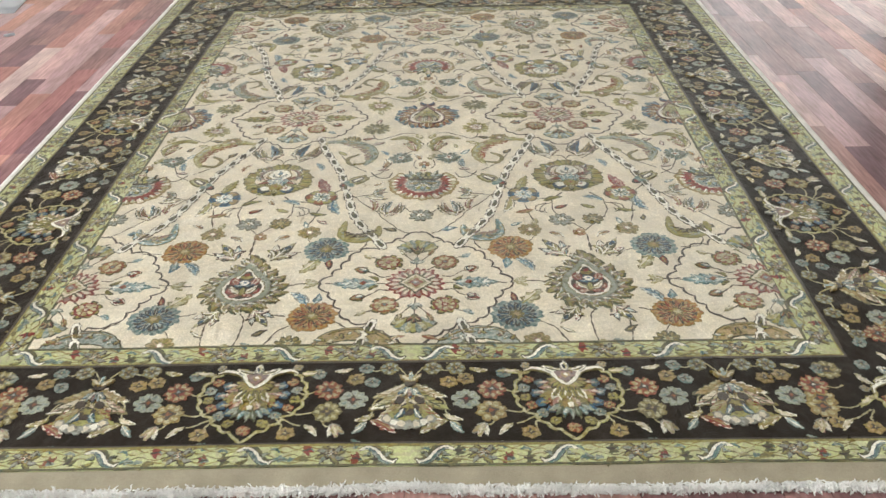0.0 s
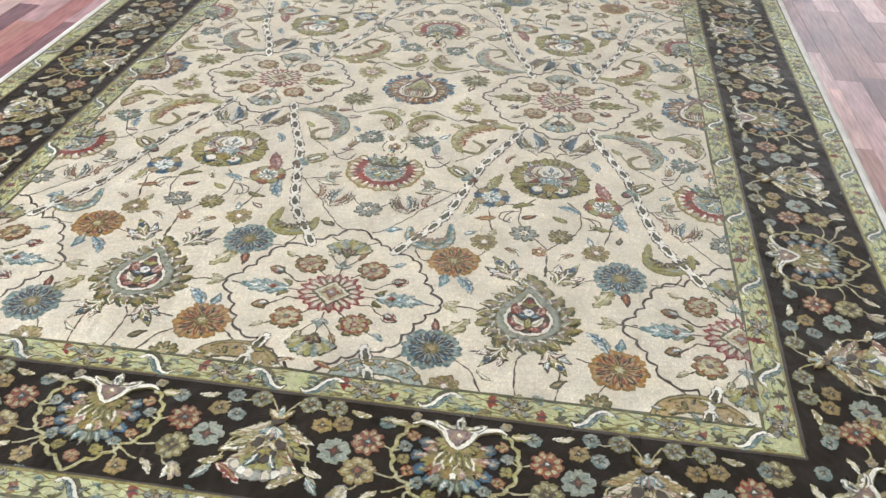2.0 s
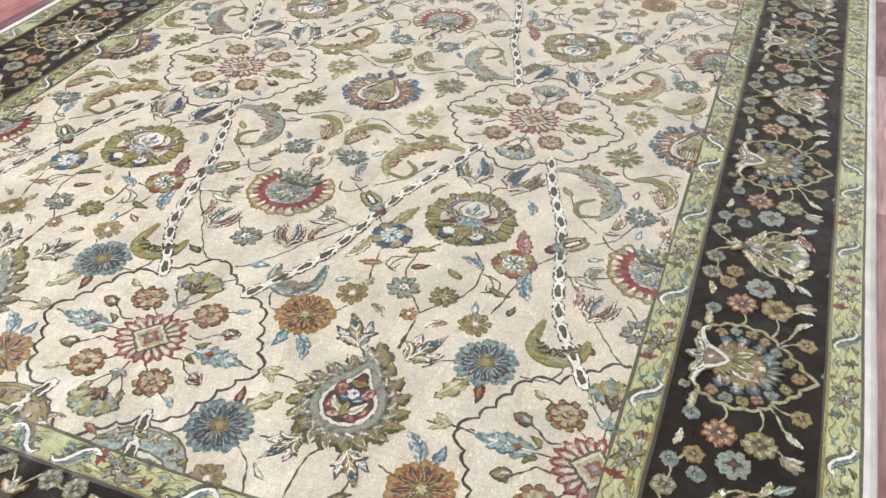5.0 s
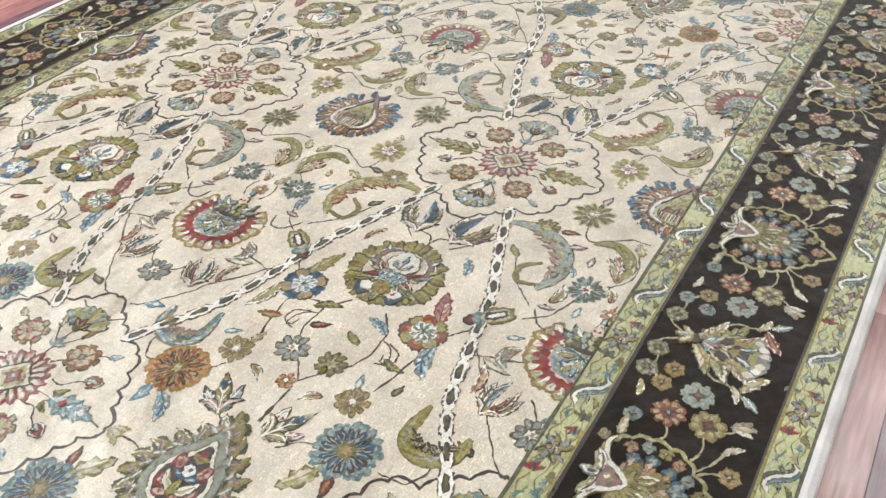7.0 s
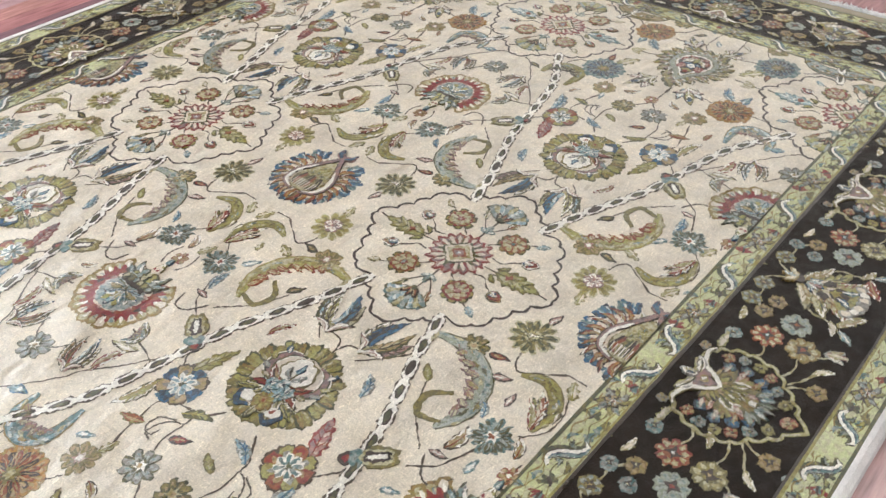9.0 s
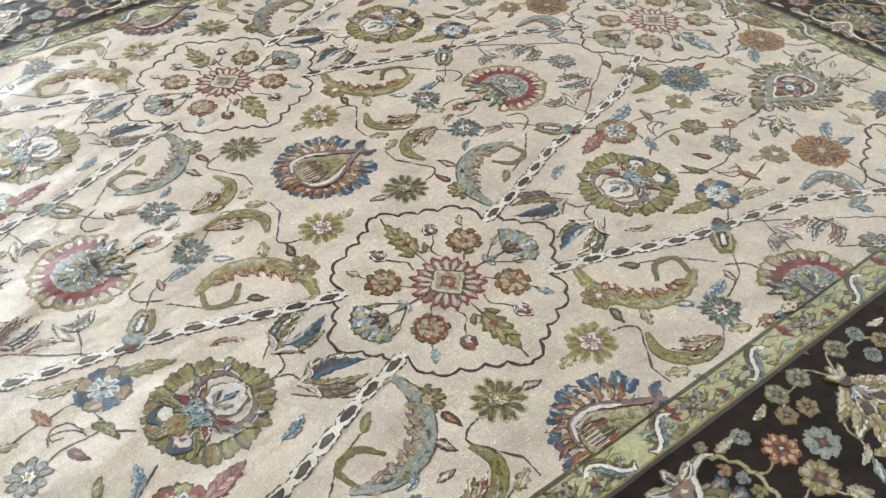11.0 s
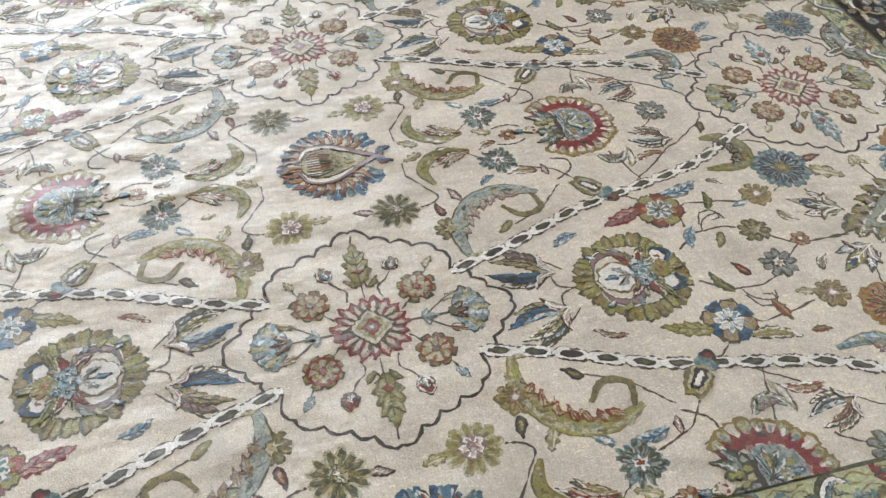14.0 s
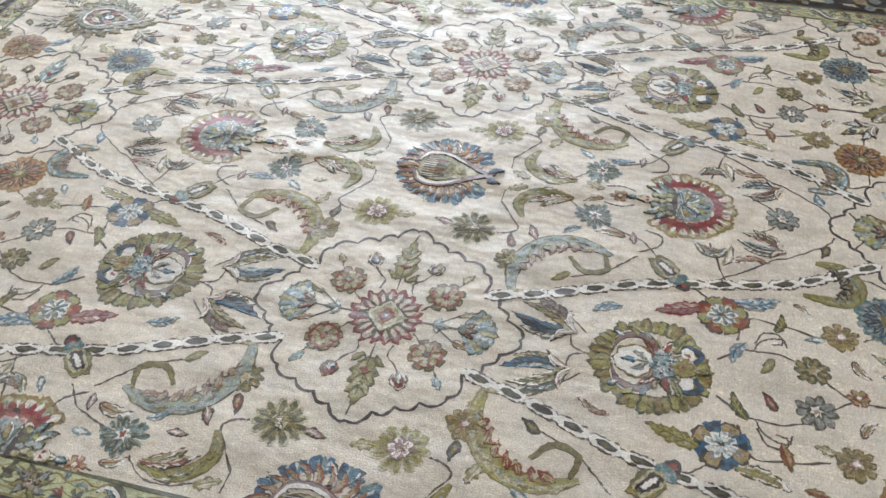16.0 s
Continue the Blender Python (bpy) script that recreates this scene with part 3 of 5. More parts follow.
        a.ribbon([(x * 0.93, y * 0.93) for x, y in outer[2:24]], lambda t: 0.0085 * math.sin(math.pi * (0.08 + 0.84 * t)), "ivory", 12)
        a.add(leaf_art(0.04, 0.014, "navy", "mauve", "blue", s * 0.2), s * 0.004, 0.102, -s * 0.5, lift=13)
    return a


def green_palmette():
    """Teardrop palmette: a leafy wreath of green, gold and mauve, a sage ring, a maroon heart with a lily and a blue rose."""
    a = Art()

    def drop(sx, sy, lift=0.0):
        return catmull([(0, 0.118 * sy + lift), (0.028 * sx, 0.07 * sy + lift), (0.062 * sx, 0.02 * sy + lift), (0.07 * sx, -0.035 * sy + lift), (0.042 * sx, -0.082 * sy + lift), (0, -0.096 * sy + lift),
                        (-0.042 * sx, -0.082 * sy + lift), (-0.07 * sx, -0.035 * sy + lift), (-0.062 * sx, 0.02 * sy + lift), (-0.028 * sx, 0.07 * sy + lift)], 4, True)
    a.poly(drop(1.36, 1.17), "moss", 0.6, 0.004)
    a.poly(drop(1.3, 1.12), "olive", 0.8, 0.004)
    ring = drop(1.24, 1.06)
    for i in range(0, len(ring), 2):
        x, y = ring[i]
        g = math.atan2(-x, y + 0.01)
        for k in range(-2, 3):
            a.poly(petal(-0.014, 0.029 - 0.003 * abs(k), 0.014, g + k * 0.3, 1.2, x, y), "fern" if k % 2 else "moss", 1)
        a.add(leaf_art(0.05, 0.019, "tan" if i % 2 else "gold", "bronze", None), x * 0.86 + math.cos(g) * 0.012, y * 0.86 + math.sin(g) * 0.012, g + 0.5, lift=3)
        a.add(leaf_art(0.038, 0.014, "mauve", "grey", "pale"), x * 0.8 - math.cos(g) * 0.01, y * 0.8 - math.sin(g) * 0.01, g - 0.35, lift=4)
        a.add(leaf_art(0.03, 0.011, "rose" if i % 2 else "mist", "olive", None), x * 0.84, y * 0.84, g + 1.1, lift=5)
    a.poly(drop(1.0, 0.92), "grey", 8)
    a.poly(drop(0.97, 0.88), "sage", 8.6)
    a.poly(drop(0.8, 0.72, -0.006), "olive", 9.2)
    a.poly(drop(0.77, 0.69, -0.006), "ivory", 9.8)
    a.poly(drop(0.68, 0.6, -0.008), "brown", 10.4)
    for s in (1, -1):
        for x, y, rx, ry, g in ((0.026, 0.012, 0.0135, 0.019, 0.35), (0.03, -0.028, 0.0125, 0.016, -0.2), (0.016, -0.05, 0.016, 0.0085, 0.35)):
            a.poly(oval(rx, ry, s * x, y, -s * g), "red", 11)
            a.poly(oval(rx * 0.66, ry * 0.68, s * x, y, -s * g), "rose", 11.6)
            a.poly(oval(rx * 0.25, ry * 0.5, s * x, y, -s * g), "rust", 12)
        a.add(leaf_art(0.052, 0.019, "ivory", "moss", "pale", s * 0.1), s * 0.002, -0.044, -s * 0.72, lift=11)
        a.add(leaf_art(0.026, 0.011, "blue", "navy", None), s * 0.003, -0.012, -s * 1.2, lift=12)
    a.add(leaf_art(0.036, 0.017, "leaf", "moss", "gold"), 0, -0.05, lift=13)
    a.poly(oval(0.0165, 0.0155, 0, 0.006), "navy", 14)
    a.poly(oval(0.0125, 0.0115, 0, 0.006), "ivory", 14.6)
    a.poly(star(0.0085, 0.004, 5, 0, 0, 0.006), "blue", 15)
    a.poly(star(0.017, 0.01, 4, 0, 0, 0.034), "gold", 13)
    a.poly(oval(0.007, 0.0075, 0, 0.044), "red", 14)
    return a


def fan(col, tip):
    """Half-open fan blossom: a brown cup with a pleated spread of petals, base at the origin."""
    a = Art()
    for i in range(9):
        g = math.radians(-56 + 14 * i)
        a.poly(petal(0.016, 0.074 - 0.006 * abs(i - 4) / 4, 0.0195, g, 1.2), "teal" if i % 2 else "moss", 1)
        a.poly(petal(0.018, 0.07 - 0.006 * abs(i - 4) / 4, 0.0125, g, 1.2), (col, tip, "mist")[i % 3], 2)
    for g in (-0.6, 0.0, 0.6):
        a.add(leaf_art(0.036, 0.015, "brown", "brown", "rust"), 0, 0, g, lift=3)
    a.poly(oval(0.009, 0.008, 0, 0.004), "moss", 8)
    return a


def ring_flower(r, n, back, rim, fill, heart):
    """Flat flower: back petals showing between outlined round petals, and a small heart."""
    a = Art()
    w = math.tau * r * 0.6 / n
    for i in range(n):
        g = math.tau * (i + 0.5) / n
        a.poly(petal(r * 0.3, r * rng.uniform(0.96, 1.08), w * 1.15, g, 1.1), "moss", 1)
        a.poly(petal(r * 0.3, r * 0.94, w * 0.78, g, 1.1), back, 2)
    for i in range(n):
        g = math.tau * i / n
        a.poly(petal(r * 0.12, r * 0.8, w * 1.22, g, 1.3), rim, 3)
        a.poly(petal(r * 0.2, r * 0.69, w * 0.72, g, 1.3), fill, 4)
    a.poly(star(r * 0.3, r * 0.16, n), rim, 5)
    a.poly(oval(r * 0.14, r * 0.14, n=9), heart, 6)
    return a


def scalloped_outline():
    quarter = [(0.25, 0.0), (0.222, 0.04), (0.202, 0.075), (0.184, 0.115), (0.16, 0.16), (0.106, 0.173), (0.073, 0.206), (0.044, 0.229), (0.0, 0.262)]
    pts = []
    for sx, sy, rev in ((1, 1, False), (-1, 1, True), (-1, -1, False), (1, -1, True)):
        q = [(sx * x, sy * y) for x, y in quarter]
        if rev:
            q.reverse()
        pts += q[:-1]
    out = []
    for i, a in enumerate(pts):
        b = pts[(i + 1) % len(pts)]
        mx, my = (a[0] + b[0]) / 2, (a[1] + b[1]) / 2
        d = math.hypot(mx, my)
        k0 = 0.27 * math.hypot(b[0] - a[0], b[1] - a[1])
        for j in range(6):
            t = j / 6
            k = k0 * math.sin(math.pi * t) ** 0.8
            out.append((a[0] + (b[0] - a[0]) * t + mx / d * k, a[1] + (b[1] - a[1]) * t + my / d * k))
    return out


def medallion(side_leaf, fan_a, fan_b, diag_a, diag_b):
    """Scalloped star medallion with a rose in the middle and sprigs all round."""
    a = Art()
    a.ribbon(scalloped_outline(), 0.0058, "brown", 1, True)
    for i in range(19):
        g = math.tau * i / 19
        k = 0.076 * rng.uniform(0.93, 1.06)
        a.poly(petal(0.022, k, 0.0255, g, 0.4), "red", 2)
        a.poly(petal(0.026, k * 0.91, 0.0175, g, 0.4), "rose" if i % 2 else "mauve", 3)
        a.poly(petal(0.026, k * 0.82, 0.0085, g, 0.4), "cream", 4)
        a.poly(petal(0.03, 0.054, 0.0058, g + math.pi / 19), "moss" if i % 2 else "red", 4.5)
    a.poly(star(0.048, 0.034, 4, 0.0), "moss", 5)
    a.poly(star(0.041, 0.029, 4, 0.0), "cream", 6)
    a.poly(star(0.033, 0.0235, 4, 0.0), "pale", 6.5)
    a.poly(star(0.021, 0.0148, 4), "rust", 7)
    a.poly(star(0.013, 0.009, 4), "mauve", 7.6)
    a.poly(oval(0.0042, 0.0042), "sky", 8)
    for s in (1, -1):
        ang = 0 if s == 1 else math.pi
        for m in (1, -1):
            def spot(x, y):
                return turn([(x * m, y)], ang)[0]
            a.ribbon(turn(catmull([(0.03 * m, 0.062), (0.05 * m, 0.08), (0.07 * m, 0.092)], 5), ang), 0.003, "line", 1)
            c = diag_a if m == 1 else diag_b
            a.add(ring_flower(0.038, 8, c[0], c[1], c[2], c[3]), *spot(0.076, 0.1), rng.uniform(0, 1), lift=1)
            a.ribbon(turn(catmull([(0.068 * m, 0.034), (0.094 * m, 0.03), (0.112 * m, 0.048), (0.134 * m, 0.062)], 5), ang), 0.003, "line", 1)
            x, y = spot(0.128, 0.058)
            rosebud = Art().add(leaf_art(0.042, 0.034, "tan" if m == s else "olive", "moss", None)).add(leaf_art(0.034, 0.022, "rust" if m == s else "tan", "red", None), 0, 0.004, lift=4)
            rosebud.add(leaf_art(0.024, 0.014, "ivory" if m == s else "mist", "navy", None), 0, 0.004, lift=8)
            a.add(rosebud, x, y, ang - 1.2 * m, lift=1)
            a.ribbon(turn(catmull([(0.1 * m, 0.116), (0.116 * m, 0.126), (0.126 * m, 0.128)], 4), ang), 0.0028, "line", 1)
            x, y = spot(0.122, 0.124)
            a.add(leaf_art(0.032, 0.016, "sky" if m == s else "pale", "teal" if m == s else "olive", None), x, y, ang - 0.95 * m, lift=1)
            a.ribbon(turn([(0.004 * m, 0.1), (0.022 * m, 0.122), (0.036 * m, 0.142)], ang), 0.003, "line", 1)
            x, y = spot(0.032, 0.136)
            a.add(leaf_art(0.042, 0.015, "tan" if m == s else "pale", "moss", "rust" if m == s else "olive"), x, y, ang - 0.4 * m, lift=1)
            x, y = spot(0.0, 0.096)
            a.add(leaf_art(0.022, 0.011, "mist", "teal", None), x, y, ang - 1.1 * m, lift=2)
            x, y = spot(0.098, 0.012)
            a.add(leaf_art(0.032, 0.013, "olive", "moss", None, 0.15), x, y, ang - 0.9 * m, lift=2)
            a.ribbon(turn(catmull([(0.098 * m, 0.012), (0.11 * m, 0.006), (0.118 * m, 0.002)], 4), ang), 0.003, "line", 1)
        a.ribbon(turn([(0, 0.07), (0, 0.15)], ang), 0.003, "line", 1)
        a.add(leaf_art(0.034, 0.02, "sage", "teal", None, 0, 3), *turn([(0.0, 0.092)], ang)[0], ang, lift=3)
        a.add(fan(fan_a, fan_b), *turn([(0, 0.146)], ang)[0], ang, lift=1)
        ang2 = ang - math.pi / 2
        x, y = turn([(0, 0.102)], ang2)[0]
        a.ribbon(turn([(0, 0.07), (0, 0.11)], ang2), 0.003, "line", 1)
        leafy = ("sky", "teal", "ivory") if side_leaf == "sky" else (side_leaf, "olive", "moss")
        a.add(leaf_art(0.115, 0.062, leafy[0], leafy[1], leafy[2], 0.0, 5), x, y, ang2, lift=1)
        for q in (1, -1):
            for d in (0.03, 0.055):
                lx, ly = turn([(0, 0.102 + d)], ang2)[0]
                a.add(leaf_art(0.04, 0.017, leafy[0], leafy[1], None, 0, 2), lx, ly, ang2 - q * 0.55, lift=5)
        x, y = turn([(0, 0.138)], ang2)[0]
        a.poly(star(0.011, 0.006, 4, 0, x, y), "rust", 11)
        a.ribbon(turn([(0.0, 0.215), (0.004, 0.238)], ang2), 0.0028, "line", 1)
    return a


def chain(path):
    """Chain of ivory links with dark hearts along a path."""
    a = Art()
    fine = catmull(path, 14)
    run = [0.0]
    for p, q in zip(fine, fine[1:]):
        run.append(run[-1] + math.hypot(q[0] - p[0], q[1] - p[1]))
    links = max(1, round(run[-1] / 0.062))
    pitch = run[-1] / links

    def at(s):
        i = min(max(1, next((k for k, r in enumerate(run) if r >= s), len(run) - 1)), len(run) - 1)
        t = (s - run[i - 1]) / max(1e-6, run[i] - run[i - 1])
        p, q = fine[i - 1], fine[i]
        return (p[0] + (q[0] - p[0]) * t, p[1] + (q[1] - p[1]) * t), math.atan2(q[1] - p[1], q[0] - p[0])
    for k in range(links):
        (x, y), g = at((k + 0.5) * pitch)
        h = pitch * 0.52
        shape = [(-h, 0.0055), (-h * 0.6, 0.0135), (h * 0.6, 0.0135), (h, 0.0055), (h, -0.0055), (h * 0.6, -0.0135), (-h * 0.6, -0.0135), (-h, -0.0055)]
        a.poly(turn(shape, g, x, y), "line", 2)
        a.poly(turn([(u * 1.0, w * 0.82) for u, w in shape], g, x, y), "ivory", 3)
        a.poly(oval(h * 0.62, 0.0068, x, y, g), "brown", 4)
        a.poly(oval(h * 0.5, 0.0042, x, y, g), "moss", 5)
    return a


def dragon(path, body, back, belly, width=0.036, teeth=5):
    """Curling split leaf: a smooth dark-edged crescent, its hollow side cut into teeth, with pale streaks."""
    a = Art()
    fine = catmull(path, 9)
    n = len(fine) - 1
    twist = sum((fine[i][0] - fine[i - 1][0]) * (fine[i + 1][1] - fine[i][1]) - (fine[i][1] - fine[i - 1][1]) * (fine[i + 1][0] - fine[i][0]) for i in range(1, n))
    inner = 1 if twist > 0 else -1

    def shape(t):
        return math.sin(math.pi * (0.06 + 0.88 * t)) ** 0.85

    def beside(i, d):
        p, q = fine[max(0, i - 1)], fine[min(n, i + 1)]
        dx, dy = q[0] - p[0], q[1] - p[1]
        m = math.hypot(dx, dy) or 1
        return fine[i][0] - dy / m * d * inner, fine[i][1] + dx / m * d * inner
    a.ribbon(fine, lambda t: width * 1.0 * shape(t), back, 2)
    a.ribbon(fine, lambda t: width * 0.86 * shape(t), body, 3)
    a.ribbon([beside(i, -width * 0.2 * shape(i / n)) for i in range(n + 1)], lambda t: width * 0.26 * shape(t), SECOND.get(body, "pale"), 4)
    for k in range(11):
        i = int(n * (0.12 + 0.07 * k))
        x, y = beside(i, width * (0.1 if k % 2 else -0.16))
        g = math.atan2(-(fine[i + 1][0] - fine[i][0]), fine[i + 1][1] - fine[i][1])
        a.poly(turn(blade(width * rng.uniform(0.45, 0.75), width * 0.16, 0.1), g + rng.uniform(-0.4, 0.4), x, y), ("pale", back, "olive", "sage", "mist")[k % 5], 5)
    if teeth:
        edge = []
        for k in range(teeth * 2 + 1):
            t = 0.16 + 0.66 * k / (teeth * 2)
            i = min(n, int(n * t))
            edge.append(beside(i, width * shape(t) * (0.62 if k % 2 else 0.18)))
        for p, q in zip(edge[::2], edge[1::2]):
            g = math.atan2(-(q[0] - p[0]), q[1] - p[1])
            l = math.hypot(q[0] - p[0], q[1] - p[1])
            a.poly(turn(blade(l * 1.5, width * 0.36), g, p[0], p[1]), belly, 5)
            a.poly(turn(blade(l * 1.25, width * 0.22), g, p[0], p[1]), "pale" if body != "pale" else "cream", 6)
        a.ribbon(edge, 0.0027, belly, 7)
    return a


def tulip(cols, length=0.12):
    """Half-open tulip: three split petals on a cup."""
    a = Art()
    k = length / 0.12
    for g, l, w, c, e in ((0.42, 0.1, 0.03, cols[0], "moss"), (-0.42, 0.105, 0.03, cols[1], "moss"), (0.14, 0.12, 0.026, cols[2], "navy"), (-0.16, 0.115, 0.026, cols[3], "moss")):
        a.add(leaf_art(l * k, w * k, c, e, "line", -0.1 if g > 0 else 0.1), 0, 0.012 * k, g, lift=0 if abs(g) > 0.3 else 2)
    a.poly(oval(0.011 * k, 0.014 * k, 0, 0.02 * k), cols[0], 5)
    for s in (1, -1):
        a.add(leaf_art(0.055 * k, 0.014 * k, "rose", "brown", "ivory", s * 0.2), 0, 0.006, s * 0.95, lift=5)
    return a


def bud(cols, length=0.05):
    a = Art()
    a.poly(blade(length, length * 0.42), cols[0], 1)
    a.poly(turn(blade(length * 0.8, length * 0.24), 0, 0, length * 0.06), cols[1], 2)
    a.poly(turn(blade(length * 0.45, length * 0.1), 0, 0, length * 0.2), cols[2], 3)
    return a


def lily(cols):
    a = Art()
    for g, l, c in ((0.5, 0.07, cols[0]), (-0.5, 0.07, cols[0]), (0.0, 0.092, cols[1])):
        a.add(leaf_art(l, 0.026, c, "line", "ivory"), 0, 0, g, lift=0 if g else 2)
    a.poly(oval(0.011, 0.013, 0, 0.012), cols[1], 4)
    a.poly(oval(0.011, 0.02, 0, 0.05), cols[2], 6)
    a.poly(oval(0.006, 0.011, 0, 0.062), "navy", 7)
    for s in (1, -1):
        a.add(leaf_art(0.046, 0.015, cols[3], "brown", "ivory", s * 0.2), 0, 0.004, s * 1.0, lift=4)
    return a


def cross_piece():
    """Dark tulip that crosses the chain."""
    a = Art()
    a.poly(oval(0.013, 0.012, 0, -0.014), "brown", 6)
    a.poly(oval(0.007, 0.007, 0, -0.014), "red", 7)
    a.poly(oval(0.02, 0.013, 0, 0.004), "teal", 7)
    shape = catmull([(0, 0.008), (0.02, 0.02), (0.022, 0.05), (0.014, 0.075), (0, 0.07), (-0.014, 0.075), (-0.022, 0.05), (-0.02, 0.02)], 4, True)
    a.poly(shape, "olive", 6)
    a.poly([(x * 0.72, 0.008 + (y - 0.008) * 0.86) for x, y in shape], "pale", 8)
    a.poly([(x * 0.5, 0.014 + (y - 0.008) * 0.7) for x, y in shape], "brown", 9)
    a.poly([(x * 0.2, 0.02 + (y - 0.008) * 0.5) for x, y in shape], "ivory", 10)
    return a


def shield():
    """Large border palmette: a scalloped pale outline, small flowers on the dark ground, a many-coloured blossom, an ivory crown up, tip down."""
    a = Art()
    half = [(0.0, -0.126), (0.03, -0.094), (0.053, -0.076), (0.076, -0.05), (0.1, -0.03), (0.11, 0.0), (0.112, 0.034), (0.1, 0.066), (0.084, 0.088), (0.05, 0.101), (0.022, 0.098)]
    pts = half + [(-x, y) for x, y in half[-1:0:-1]]
    out = []
    for i, p in enumerate(pts):
        q = pts[(i + 1) % len(pts)]
        mx, my = (p[0] + q[0]) / 2, (p[1] + q[1]) / 2
        d = math.hypot(mx, my) or 1
        bulge = 0.0 if i == len(half) - 1 else 0.002 if i in (0, len(pts) - 1) else 0.008
        for j in range(5):
            k = bulge * math.sin(math.pi * j / 5)
            out.append((p[0] + (q[0] - p[0]) * j / 5 + mx / d * k, p[1] + (q[1] - p[1]) * j / 5 + my / d * k))
    a.ribbon(out, 0.0078, "leaf", 1, True)
    a.ribbon(out, 0.0048, "pale", 2, True)
    for s in (1, -1):
        for k, (x, y) in enumerate(((0.083, 0.062), (0.095, 0.034), (0.094, 0.004), (0.082, -0.022), (0.06, -0.046), (0.036, -0.07))):
            a.add(bloom(0.0125, 4, ("tan", "grey", "gold")[k % 3], ("rust", "teal", "olive")[k % 3], "brown", "pale", 0.3), s * x, y, 0.4 * k, lift=1)
    a.add(bloom(0.015, 4, "tan", "rust", "olive", "pale", 0.3), 0, -0.092, 0.78, lift=1)
    for i in range(19):
        g = math.pi + math.radians(-106 + 212 * i / 18)
        c, e = (("tan", "rust"), ("rose", "rust"), ("olive", "brown"), ("bronze", "gold"), ("gold", "olive"))[i % 5]
        k = 0.08 - 0.012 * abs(math.sin(g))
        a.poly(petal(0.01, k * rng.uniform(0.9, 1.04), 0.018, g, 0.7, 0, 0.03), e, 2)
        a.poly(petal(0.012, k * 0.9, 0.0115, g, 0.7, 0, 0.03), c, 3)
    for s in (1, -1):
        for x, y in ((0.06, 0.05), (0.07, 0.018), (0.06, -0.014), (0.042, -0.036)):
            a.poly(oval(0.0115, 0.0125, s * x, y), "navy", 5)
            a.poly(star(0.011, 0.006, 5, x * 40, s * x, y), "teal" if y > 0 else "blue", 6)
            a.poly(oval(0.003, 0.003, s * (x - 0.003), y + 0.001, n=8), "mist", 7)
            a.add(leaf_art(0.03, 0.011, "rose" if y > 0 else "tan", "rust", None), s * (x - 0.022), y + 0.004, -s * 1.8, lift=4)
    for i in range(7):
        g = math.pi + math.radians(-48 + 16 * i)
        a.add(leaf_art(0.036, 0.015, ("sage", "fern", "teal")[i % 3], ("moss", "brown")[i % 2], None), -math.sin(g) * 0.03, 0.0 + math.cos(g) * 0.03, g, lift=5)
    for i in range(5):
        x = (i - 2) * 0.017
        a.add(leaf_art(0.044, 0.0155, ("olive", "gold")[i % 2], "ivory", "moss"), x * 0.5, 0.034, math.pi + x * 14, lift=8)
    for i in range(11):
        g = math.pi + math.radians(-84 + 16.8 * i)
        a.poly(petal(0.014, 0.047, 0.0125, g, 0.8, 0, 0.062), "olive" if i % 2 else "brown", 10)
        a.poly(petal(0.014, 0.043, 0.008, g, 0.8, 0, 0.062), ("gold", "tan", "leaf")[i % 3], 11)
    for x, y in ((0.0, 0.006), (0.012, 0.001), (-0.012, 0.001), (0.0, -0.022)):
        a.poly(star(0.008, 0.004, 5, 0, x, y), "gold" if y > -0.01 else "ivory", 13)
    for s in (1, -1):
        wing = [(s * x, y) for x, y in catmull([(0.0, 0.04), (0.02, 0.06), (0.034, 0.086), (0.07, 0.098), (0.09, 0.09)], 6)]
        a.ribbon(wing, lambda t: 0.0145 * math.sin(math.pi * (0.2 + 0.72 * t)), "olive", 13)
        a.ribbon(wing, lambda t: 0.0095 * math.sin(math.pi * (0.2 + 0.74 * t)), "ivory", 14)
        a.add(leaf_art(0.05, 0.017, "ivory", "grey", "moss", s * 0.1), s * 0.006, 0.086, -s * 1.15, lift=13)
        a.add(leaf_art(0.055, 0.021, "pale", "leaf", None, 0, 3), s * 0.096, 0.09, -s * 1.5, lift=2)
        a.add(bloom(0.011, 4, "tan", "grey", "brown", "pale", 0.3), s * 0.086, 0.112, 0.7, lift=2)
    a.poly([(0, 0.046), (0.02, 0.07), (0.026, 0.086), (0, 0.09), (-0.026, 0.086), (-0.02, 0.07)], "mauve", 15)
    a.poly(oval(0.009, 0.008, 0, 0.073), "tan", 16)
    a.poly(oval(0.004, 0.004, 0, 0.073, n=8), "ivory", 17)
    a.add(leaf_art(0.036, 0.02, "ivory", "grey", None), 0, 0.086, lift=15)
    a.poly(oval(0.004, 0.007, 0, 0.1, n=8), "navy", 20)
    return a


